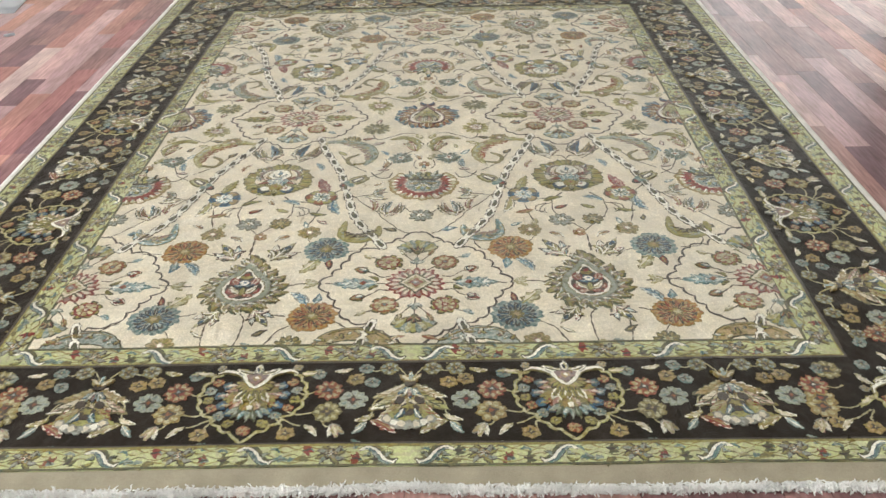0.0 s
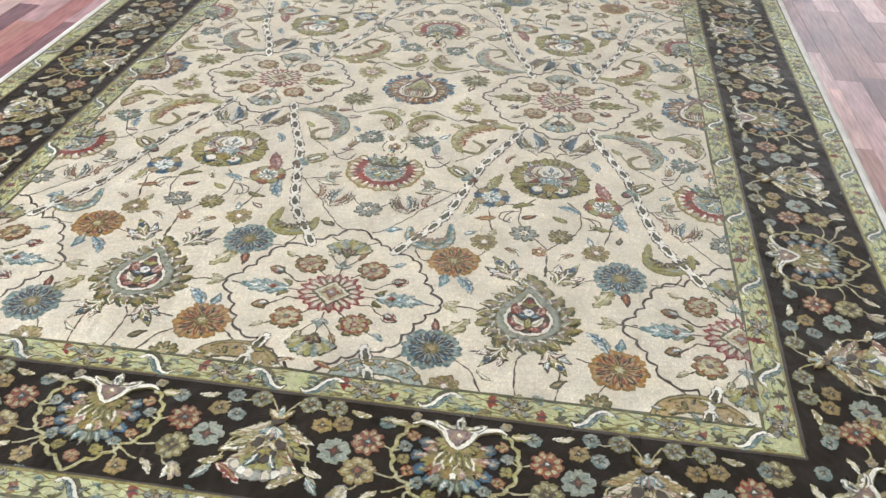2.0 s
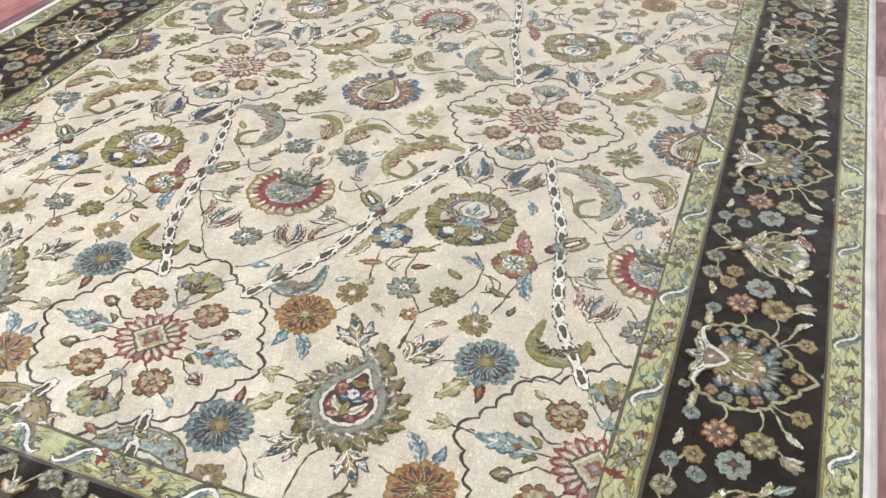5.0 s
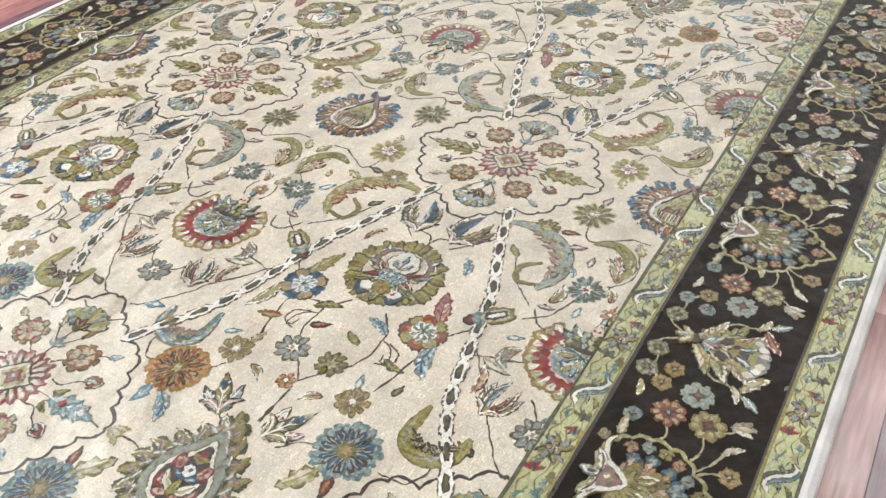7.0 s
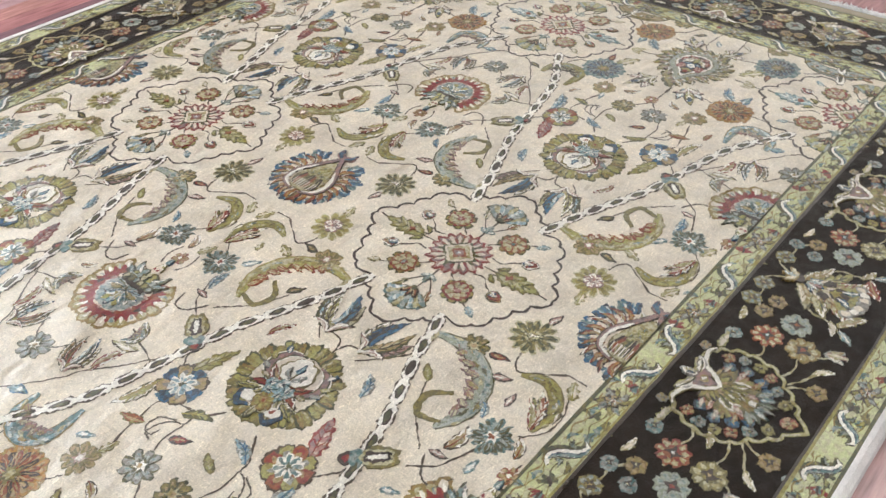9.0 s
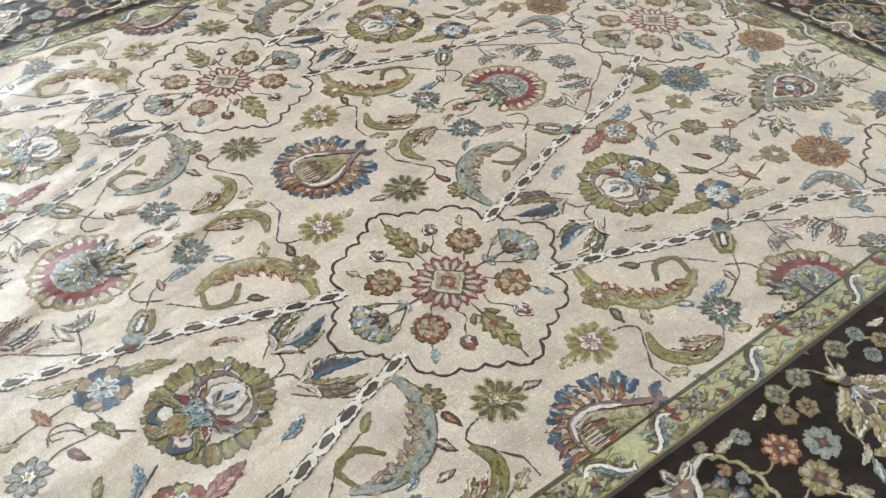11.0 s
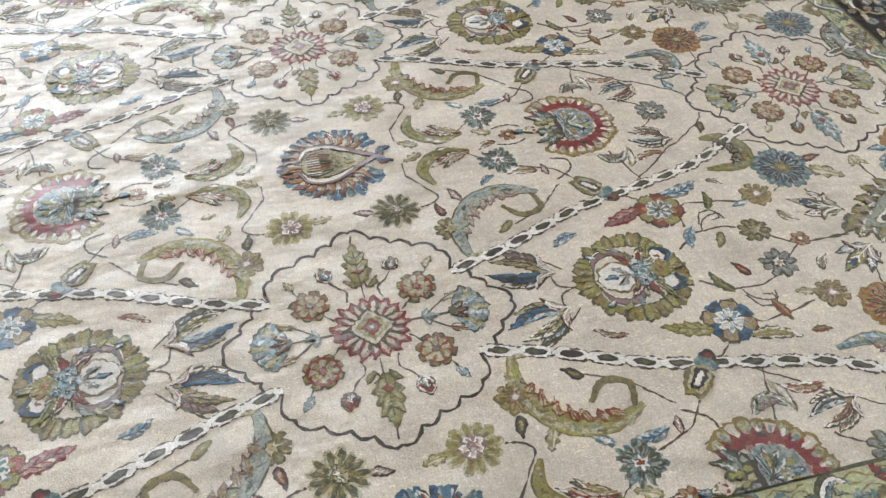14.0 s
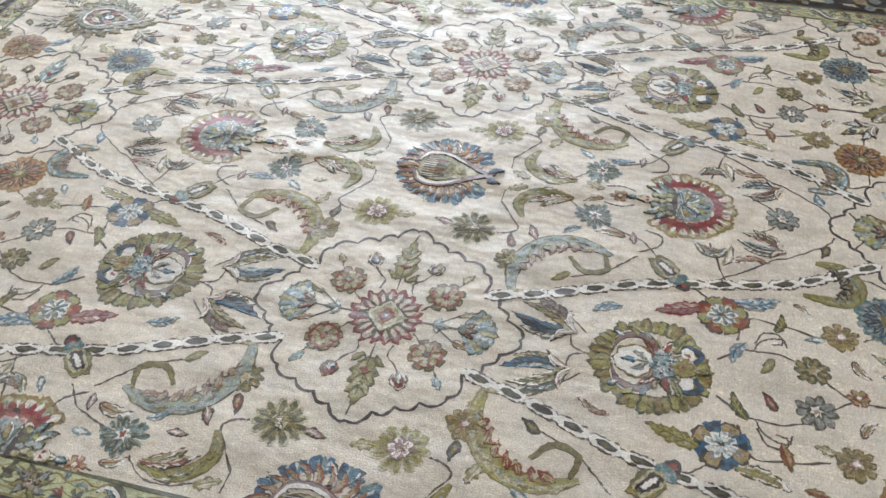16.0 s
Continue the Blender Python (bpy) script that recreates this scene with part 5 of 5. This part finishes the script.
# half-cell plan: kind and name, place, the way it points, colour choice on the two sides
PLAN = [
    ("flower", ("sun_orange", "sun_blue"), 0.2, -0.944, None), ("flower", ("sun_blue", "sun_orange"), 0.2, -1.264, None),
    ("leaf", ("lf_teal", "bud_red"), 0.212, -0.998, (0.218, -1.05)), ("leaf", ("lf_blue", "lf_yellow"), 0.186, -1.0, (0.14, -1.067)),
    ("leaf", ("bud_red", "lf_teal"), 0.198, -1.207, (0.207, -1.163)), ("leaf", ("lf_yellow", "lf_blue"), 0.18, -1.218, (0.128, -1.152)),
    ("flower", ("fl_tan", "fl_tan"), 0.14, -0.85, None), ("leaf", ("lf_yellow", "bud_blue"), 0.128, -0.822, (0.118, -0.783)),
    ("lily", ("lily_blue", "lily_red"), 0.052, -0.993, (0.107, -0.9)), ("lily", ("lily_red", "lily_blue"), 0.045, -1.235, (0.095, -1.305)),
    ("tulip", ("tip_tulip", "tip_tulip"), 0.196, -1.114, (0.15, -1.116)),
    ("flower", ("fl_yellow", "fl_dark"), 0.285, -0.108, None), ("bud", ("lf_yellow", "bud_rose"), 0.288, -0.065, (0.298, -0.02)),
    ("flower", ("fl_night", "fl_night"), 0.382, -0.357, None), ("leaf", ("bud_blue", "lf_blue"), 0.34, -0.335, (0.311, -0.297)),
    ("flower", ("corn_blue", "corn_red"), 0.15, -0.631, None), ("leaf", ("lf_green", "lf_maroon"), 0.165, -0.598, (0.132, -0.503)),
    ("leaf", ("lf_brown", "lf_blue"), 0.19, -0.652, (0.216, -0.745)),
    ("tulip", ("tulip_a", "tulip_b"), 0.042, -0.368, (0.085, -0.24)), ("leaf", ("lf_red", "lf_blue"), 0.132, -0.442, (0.105, -0.383)),
    ("leaf", ("lf_dark", "lf_blue"), 0.09, -0.676, (0.03, -0.648)), ("leaf", ("bud_red", "bud_green"), 0.06, -0.726, (0.02, -0.702)),
    ("leaf", ("lf_rust", "lf_dark"), 0.125, -0.73, (0.18, -0.744)), ("flower", ("fl_grey", "fl_olive"), 0.046, -0.792, None),
    ("leaf", ("lf_tan", "lf_tan"), 0.085, -0.866, (0.046, -0.894)), ("leaf", ("curl", "curl"), 0.345, -0.575, (0.318, -0.63)),
    ("tulip", ("fan_brown", "fan_brown"), 0.353, -0.763, (0.385, -0.665)), ("leaf", ("lf_red", "lf_red"), 0.318, -0.725, (0.304, -0.641)),
    ("leaf", ("lf_white", "lf_white"), 0.286, -0.63, (0.356, -0.647)), ("leaf", ("lf_teal", "bud_dark"), 0.395, -0.845, (0.352, -0.83)),
    ("flower", ("fl_tan", "fl_olive"), 0.208, -0.203, None), ("bud", ("bud_dark", "bud_red"), 0.244, -0.2, (0.29, -0.19)), ("bud", ("lf_yellow", "bud_rose"), 0.28, -0.246, (0.325, -0.226)),
    ("leaf", ("lf_blue", "lf_tan"), 0.331, -0.429, (0.336, -0.362)), ("bud", ("bud_rose", "bud_rose"), 0.312, -0.448, (0.35, -0.443)),
    ("cross_motif", ("cross", "cross"), 0.224, -0.545, (0.284, -0.492)), ("leaf", ("bud_dark", "bud_green"), 0.2, -0.33, (0.17, -0.295)),
    ("flower", ("fl_tan", "fl_olive"), 0.155, -1.372, None), ("leaf", ("lf_white", "bud_dark"), 0.06, -1.34, (0.095, -1.312)),
    ("leaf", ("lf_rust", "lf_red"), 0.44, -1.345, (0.4, -1.362)), ("leaf", ("bud_dark", "lf_dark"), 0.405, -0.265, (0.385, -0.235)),
    ("leaf", ("lf_yellow", "lf_yellow"), 0.446, -0.2, (0.425, -0.155)), ("leaf", ("lf_white", "lf_white"), 0.452, -0.27, (0.418, -0.21)), ("leaf", ("lf_yellow", "lf_tan"), 0.445, -0.37, (0.425, -0.325)),
]
BIG_LEAF = (0.43, -0.305)
DRAGONS = ((("hook_warm", "hook_cool"), ("arch_blue", "arch_gold"), ("low_blue", "low_gold")),
           (("hook_cool", "hook_warm"), ("arch_gold", "arch_blue"), ("low_gold", "low_blue")))
REACH = {"lf_red": 0.075, "lf_white": 0.075, "lf_blue": 0.072, "lf_dark": 0.07, "lf_green": 0.1, "lf_maroon": 0.1, "lf_brown": 0.1, "lf_rust": 0.052, "lf_tan": 0.052,
         "lf_yellow": 0.05, "lf_teal": 0.05, "lily_blue": 0.095, "lily_red": 0.095, "tulip_a": 0.13, "tulip_b": 0.13, "fan_brown": 0.14, "tip_tulip": 0.04, "cross": 0.075, "curl": 0.067}


def cell(cx, far):
    """One repeat of the field: two mirrored halves, turned about for the far end."""
    half_turn = math.pi if far else 0.0

    def spot(u, v):
        return (cx - u, -v) if far else (cx + u, v)

    for side in (-1, 1):
        pick = 0 if side < 0 else 1
        for name, kinds, u, v, tip in PLAN:
            kind = kinds[pick]
            x, y = spot(side * u, v)
            ang, size = half_turn, 1.0
            if tip:
                du, dv = side * (tip[0] - u), tip[1] - v
                ang += math.atan2(-du, dv)
                size = math.hypot(du, dv) / REACH.get(kind, 0.05)
            else:
                ang += rng.uniform(0, 1.0)
            place(name, kind, x, y, ang, side < 0, None, size, rng.uniform(0.0, 0.0001))
        x, y = spot(0, 0)
        arts = DRAGONS[0]
        for kind, name in ((arts[0][pick], "split_leaf"), (arts[1][pick], "split_leaf"), (arts[2][pick], "split_leaf"), ("chain", "chain"), ("chain_stub", "chain"), ("vines", "vine")):
            place(name, kind, x, y, half_turn, side < 0, None, 1.0, 0.0006 if name == "chain" else 0.0)
        x, y = spot(side * BIG_LEAF[0], BIG_LEAF[1])
        place("leaf", "big_leaf", x, y, half_turn, side < 0)
    x, y = spot(0, -0.508)
    place("rosette", "rosette", x, y, half_turn)
    x, y = spot(0, -1.118)
    place("palmette", "green_palmette", x, y, half_turn)
    x, y = spot(0, -0.868)
    place("flower", "fl_tiny", x, y, half_turn)
    x, y = spot(0, -1.37)
    place("flower", "tip_tulip", x, y, half_turn + math.pi)


for cx in (0.46, -0.46):
    for far in (False, True):
        cell(cx, far)
    place("medallion", "med_mid", cx, 0.0, 0.0 if cx > 0 else 0.0)
for x in (0.0, 0.92, -0.92):
    place("lotus", "lotus", x, 0.0)
    for far in (0, 1):
        g, s = math.pi * far, -1 if not far else 1
        place("palmette", "red_palmette", x, s * 0.548, g)
        place("medallion", "med_end", x, s * 1.118, g)
        place("flower", "fl_grey", x, s * 0.754, g)
        place("flower", "fl_tiny", x, s * 0.405, g)


# ---- rug: border ----
stock("shield", shield())
stock("carn_red", carnation(("tan", "rose"), "ivory", "sky"))
stock("carn_green", carnation(("pale", "leaf"), "ivory", "sky"))
stock("b_red", ring_bloom(0.03, 9, "rust", "pale", "brown", "sky"))
stock("b_olive", ring_bloom(0.03, 8, "olive", "pale", "brown", "tan"))
stock("b_blue", ring_bloom(0.03, 9, "sage", "mist", "brown", "rust"))
stock("b_gold", ring_bloom(0.032, 8, "bronze", "pale", "brown", "rust"))
stock("b_small", ring_bloom(0.019, 6, "bronze", "tan", "brown", "pale"))
stock("b_grey", ring_bloom(0.021, 6, "olive", "mist", "brown", "tan"))
stock("b_tiny", ring_bloom(0.016, 5, "teal", "grey", "brown", "pale"))
stock("b_leaf", leaf_art(0.055, 0.024, "pale", "olive", None, 0.08, 3))
stock("b_leaf_red", leaf_art(0.055, 0.026, "red", "rust", "tan", 0.08, 3))
stock("b_leaf_tan", leaf_art(0.055, 0.024, "tan", "gold", "pale", 0.08, 3))
stock("b_leaf_sky", leaf_art(0.05, 0.024, "sky", "teal", "ivory", 0.05, 3))
stock("b_tulip", Art().poly(oval(0.008, 0.009, 0, 0.006), "grey", 1).add(leaf_art(0.036, 0.016, "ivory", "grey", None), 0, 0, 0.45).add(leaf_art(0.036, 0.016, "tan", "grey", None), 0, 0, -0.45).add(leaf_art(0.04, 0.014, "pale", "rose", None), 0, 0, 0, lift=2))


def border_vines(length):
    a = Art()
    k = length / 0.35
    for path in (
        [(0.004, 0.07), (0.026, 0.108), (0.05, 0.106)], [(0.05, 0.106), (0.08, 0.098), (0.105, 0.106)], [(0.105, 0.09), (0.118, 0.08), (0.125, 0.068)],
        [(0.05, 0.018), (0.074, -0.006), (0.078, -0.04), (0.09, -0.066), (0.108, -0.082)], [(0.245, 0.03), (0.225, 0.022), (0.2, 0.033)],
        [(0.26, -0.03), (0.235, -0.042), (0.2, -0.037)], [(0.28, -0.05), (0.265, -0.07), (0.262, -0.09)], [(0.272, -0.048), (0.245, -0.068), (0.222, -0.078)],
        [(0.182, -0.06), (0.172, -0.078), (0.16, -0.082)], [(0.15, 0.03), (0.166, 0.036)],
    ):
        a.ribbon(catmull([(x * k, y) for x, y in path], 6), 0.0042, "pale", 1)
    return a


SPRIGS = [("flower", ("b_red", "b_red"), 0.184, 0.033, None), ("flower", ("b_olive", "b_gold"), 0.181, -0.037, None), ("flower", ("b_blue", "b_blue"), 0.126, 0.0, None),
          ("flower", ("b_grey", "b_grey"), 0.05, 0.106, None), ("flower", ("b_tiny", "b_grey"), 0.104, 0.106, None), ("leaf", ("b_leaf", "b_leaf_tan"), 0.136, 0.105, (0.176, 0.097)),
          ("flower", ("b_small", "b_small"), 0.126, 0.068, None), ("flower", ("b_tiny", "b_small"), 0.087, 0.058, None), ("tulip", ("b_tulip", "b_tulip"), 0.164, -0.076, (0.152, -0.114)),
          ("leaf", ("b_leaf", "b_leaf"), 0.226, -0.076, (0.197, -0.108)), ("flower", ("b_small", "b_small"), 0.262, -0.102, None), ("leaf", ("b_leaf_tan", "b_leaf"), 0.076, -0.046, (0.116, -0.064)),
          ("leaf", ("b_leaf_red", "b_leaf_tan"), 0.084, -0.064, (0.03, -0.102)), ("leaf", ("b_leaf_sky", "b_leaf_sky"), 0.092, -0.07, (0.122, -0.106)), ("flower", ("b_tiny", "b_tiny"), 0.214, 0.088, None)]


def along(side, s, d):
    """Border place: s metres along the side from its middle, d metres towards the field from the border's middle line."""
    if side == "near":
        return s, -(Y2 + Y3) / 2 + d, 0.0
    if side == "far":
        return -s, (Y2 + Y3) / 2 - d, math.pi
    if side == "east":
        return (X2 + X3) / 2 - d, s, math.pi / 2
    return -(X2 + X3) / 2 + d, -s, -math.pi / 2


for k in (0.355, 0.387):
    stock("b_vines_%d" % (k * 1000), border_vines(k))
for side, half, mids in (("near", 0.355, ("carn_green", "carn_red")), ("far", 0.355, ("carn_green", "carn_red")), ("east", 0.387, None), ("west", 0.387, None)):
    last = 2 if mids else 4
    for i in range(-last, last + 1):
        if mids:
            kind = "shield" if i % 2 else ("carn_green" if i == 0 else "carn_red")
        else:
            kind = "shield" if i % 2 == 0 else ("carn_green" if abs(i) == 1 else "carn_red")
        if not mids and abs(i) == 4:
            continue
        x, y, g = along(side, i * half, 0.0)
        place("palmette", kind, x, y, g, False, main_border, 1.0 if kind == "shield" else 1.08)
    for i in range(-last - (1 if mids else 0), last + (1 if mids else 0)):
        first_is_flower = (i % 2 == 0) if mids else (i % 2 != 0)
        mirror = not first_is_flower
        origin = i * half if first_is_flower else (i + 1) * half
        flip = -1 if mirror else 1
        pick = 0 if (i + last) % 2 else 1
        x, y, g = along(side, origin, 0.0)
        place("vine", "b_vines_%d" % (half * 1000), x, y, g, mirror, main_border)
        for name, kinds, u, v, tip in SPRIGS:
            u2 = u * half / 0.355
            if abs(origin + flip * u2) > (0.99 if mids else 1.42):
                continue
            x, y, g = along(side, origin + flip * u2, v)
            size = 1.0
            if tip:
                du, dv = flip * (tip[0] - u), tip[1] - v
                g += math.atan2(-du, dv)
                size = math.hypot(du, dv) / (0.055 if "leaf" in kinds[pick] else 0.04) * 1.05
            else:
                g += rng.uniform(-0.4, 0.4)
            place(name, kinds[pick], x, y, g, mirror, main_border, size, rng.uniform(0.0002, 0.0004))

for sx in (1, -1):
    for sy in (1, -1):
        mx, my = sx * (X2 + X3) / 2, sy * (Y2 + Y3) / 2
        g = math.atan2(sx, -sy) if sy < 0 else math.atan2(sx, -sy)
        place("palmette", "shield", mx, my, g, False, main_border, 1.0)
        for dx, dy, kind in ((-0.245, 0.01, "b_gold"), (-0.2, -0.085, "b_olive"), (-0.235, 0.085, "b_small"), (0.01, -0.245, "b_gold"), (0.1, -0.19, "b_blue"), (-0.08, -0.21, "b_grey"), (0.1, 0.1, "b_small"), (-0.1, 0.112, "b_tiny"), (-0.115, -0.1, "b_tiny")):
            place("flower", kind, mx + sx * dx, my + sy * -dy * -1, rng.uniform(0, 1), False, main_border)


# ---- rug: small sprigs in the open ground ----
def open_ground(x, y, r):
    k, i, j = int(r * 100), int(x * 100 // 1), int(y * 100 // 1)
    return all((i + a, j + b) not in TAKEN for a in range(-k, k + 1) for b in range(-k, k + 1) if a * a + b * b <= k * k)


srng = random.Random(19)
for tries in range(9000):
    x, y = srng.uniform(-X1 + 0.04, X1 - 0.04), srng.uniform(-Y1 + 0.04, Y1 - 0.04)
    if open_ground(x, y, 0.039):
        place("leaf", srng.choice(("lf_rust", "lf_tan", "lf_yellow", "bud_blue", "bud_dark", "bud_rose")), x, y - 0.015, srng.uniform(-1.2, 1.2), srng.random() < 0.5, field, srng.uniform(0.65, 0.85))
for tries in range(9000):
    x, y = srng.uniform(-X3 + 0.03, X3 - 0.03), srng.uniform(-Y3 + 0.03, Y3 - 0.03)
    if (abs(x) > X2 + 0.03 or abs(y) > Y2 + 0.03) and open_ground(x, y, 0.028):
        kind = srng.choice(("b_leaf", "b_leaf_tan", "b_leaf", "b_tiny", "b_grey"))
        place("leaf" if "leaf" in kind else "flower", kind, x, y, srng.uniform(0, 6.28), srng.random() < 0.5, main_border, srng.uniform(0.7, 0.9), 0.0002)


# ---- rug: guard bands ----
stock("s_scroll", s_scroll())
stock("guard_rose", guard_rose())
stock("tick_red", tick("red"))
stock("tick_moss", tick("moss"))
stock("wisp_sky", wisp("teal"))
stock("wisp_leaf", wisp("olive"))
stock("wisp_pale", wisp("pale"))


def guard_lines(n=6):
    a = Art()
    for k, (y0, ph, w) in enumerate(((-0.02, 0.0, 0.0024), (-0.004, 2.2, 0.0022), (0.011, 0.4, 0.002), (0.022, 3.1, 0.0022))):
        path = [(-0.066 + 0.132 * i / 16, y0 + 0.0045 * math.sin(ph + i * (0.7 + 0.13 * k))) for i in range(17)]
        a.ribbon(path, w, ("gold", "olive", "gold", "bronze")[k], 1)
    for x, y, g in ((-0.04, 0.008, 1.2), (0.0, -0.014, 1.9), (0.035, 0.01, 1.4)):
        a.poly(turn(blade(0.026, 0.01, 0.2), g, x, y), "teal", 1)
    return a


stock("guard_lines", guard_lines())


def guard_band(parent, hx, hy, pitch, wide):
    """Roses, scrolls, ticks and wisps all along one guard band."""
    for side, length in (("near", hx), ("far", hx), ("east", hy), ("west", hy)):
        n = int(length / pitch)
        for i in range(-n, n + 1):
            s = i * pitch
            flip = s < 0

            def put(name, kind, ds, d, ang=0.0, mirror=False, size=wide):
                q = s + ds
                if abs(q) > length - 0.01:
                    return
                if side == "near":
                    x, y, g = q, -hy + d, 0.0
                elif side == "far":
                    x, y, g = -q, hy - d, math.pi
                elif side == "east":
                    x, y, g = hx - d, q, math.pi / 2
                else:
                    x, y, g = -hx + d, -q, -math.pi / 2
                place(name, kind, x, y, g + ang, mirror, parent, size)
            if i % 2:
                put("flower", "guard_rose", 0, 0)
                put("leaf", "tick_red", 0.058, -0.012 * wide, 1.4 + rng.uniform(-0.5, 0.5))
                put("leaf", "wisp_sky", 0.05, 0.017 * wide, 0.8 + rng.uniform(-0.5, 0.5))
                put("leaf", "tick_moss" if rng.random() < 0.6 else "tick_red", -0.055, 0.012 * wide, -1.4 + rng.uniform(-0.5, 0.5))
                put("leaf", "wisp_leaf", -0.045, -0.018 * wide, 2.0 + rng.uniform(-0.5, 0.5))
            else:
                put("scroll", "s_scroll", 0.0 if i else 0.06, 0, 0, flip)
                if i == 0:
                    put("scroll", "s_scroll", -0.06, 0, 0, True)
                put("vine", "guard_lines", 0.09, 0)
                put("vine", "guard_lines", -0.09, 0)
                put("leaf", "wisp_pale" if rng.random() < 0.5 else "wisp_sky", 0.07, -0.016 * wide, 1.7)
                put("leaf", "tick_moss", -0.068, -0.013 * wide, -1.2 + rng.uniform(-0.5, 0.5))


guard_band(inner_guard, (X1 + X2) / 2, (Y1 + Y2) / 2, 0.152, 1.0)
guard_band(outer_guard, (X3 + X4) / 2, (Y3 + Y4) / 2, 0.158, 0.92)


# ---- floor strips ----
PITCH = 0.09
lone, lone_count = {}, 0
rest_v, rest_f = [], []
prng = random.Random(3)
FIXED = {-2: ((0.405, 3), (1.25, 0)), -1: ((1.147, 1), (1.75, 3)), 2: ((0.716, 4), (1.35, 2)), 1: ((0.3, 0), (1.05, 1))}
k = int((XW - 1.616) / PITCH) - 1
while 1.616 + k * PITCH < XE:
    x0 = 1.616 + k * PITCH
    x1 = x0 + PITCH
    if x1 > XE or x0 < XW:
        k += 1
        continue
    cuts = [YS]
    while cuts[-1] < YN:
        cuts.append(min(YN, cuts[-1] + prng.choice((0.32, 0.48, 0.64, 0.8, 0.95)) * prng.uniform(0.9, 1.1)))
    tones = [prng.choice((0, 1, 1, 2, 2, 3, 3, 4)) for _ in cuts]
    if k in FIXED:
        (ya, ta), (yb, tb) = FIXED[k]
        cuts = [c for c in cuts if c < ya - 0.9] + [ya - 0.7, ya, yb] + [c for c in cuts if c > yb + 0.3]
        tones = [prng.choice((0, 1, 2, 3)) for _ in cuts]
        j = cuts.index(ya)
        tones[j - 1], tones[j] = ta, tb
    for y0, y1, tone in zip(cuts, cuts[1:], tones):
        g = 0.0006
        seen = (1.25 < x0 < 2.7 or -2.75 < x1 < -1.2) and -0.9 < (y0 + y1) / 2 < 2.6
        v, f = box_data(x0 + g, y0 + g, -0.006, x1 - g, y1 - g, 0.0)
        if seen and lone_count < 300:
            ob = mesh_object("plank", [(a - x0, b - y0, c) for a, b, c in v], f, [PLANKS[tone]], floor)
            ob.location = (x0, y0, 0)
            lone_count += 1
        else:
            rest_f += [tuple(i + len(rest_v) for i in q) for q in f]
            rest_v += v
    k += 1
tagged(mesh_object("planks", rest_v, rest_f, [PLANK_REST], floor), kind="stuff")


# ---- things on the floor beside the rug ----
PAPER = plaster("white_paper", (0.8, 0.8, 0.84))


def folded_sheet(name, x, y, wide, deep, ang, label):
    """A flat folded sheet: two lifted layers with a soft crease."""
    bm = bmesh.new()
    for lay, (sx, sy) in enumerate(((1.0, 1.0), (0.97, 0.55))):
        rows = []
        for j in range(7):
            row = []
            for i in range(7):
                u, v = i / 6 - 0.5, j / 6 - 0.5
                z = 0.003 + lay * 0.006 + 0.004 * noise.noise((u * 4 + x, v * 4 + y, lay))
                row.append(bm.verts.new((u * wide * sx, v * deep * sy, max(0.001, z))))
            rows.append(row)
        for j in range(6):
            for i in range(6):
                bm.faces.new((rows[j][i], rows[j][i + 1], rows[j + 1][i + 1], rows[j + 1][i]))
    bmesh.ops.solidify(bm, geom=bm.faces[:], thickness=-0.002)
    data = bpy.data.meshes.new(name)
    bm.to_mesh(data)
    bm.free()
    data.materials.append(PAPER)
    ob = new(name, data)
    ob.matrix_world = pose(x, y, 0.001, 0, 0, ang)
    return tagged(ob, label, "paper")


folded_sheet("paper_sheet", -2.43, 1.66, 0.42, 0.34, 8, "white folded paper sheet lying on the wood floor")
folded_sheet("paper_scrap", -2.05, 1.13, 0.05, 0.035, 40, "small white paper scrap lying on the wood floor")
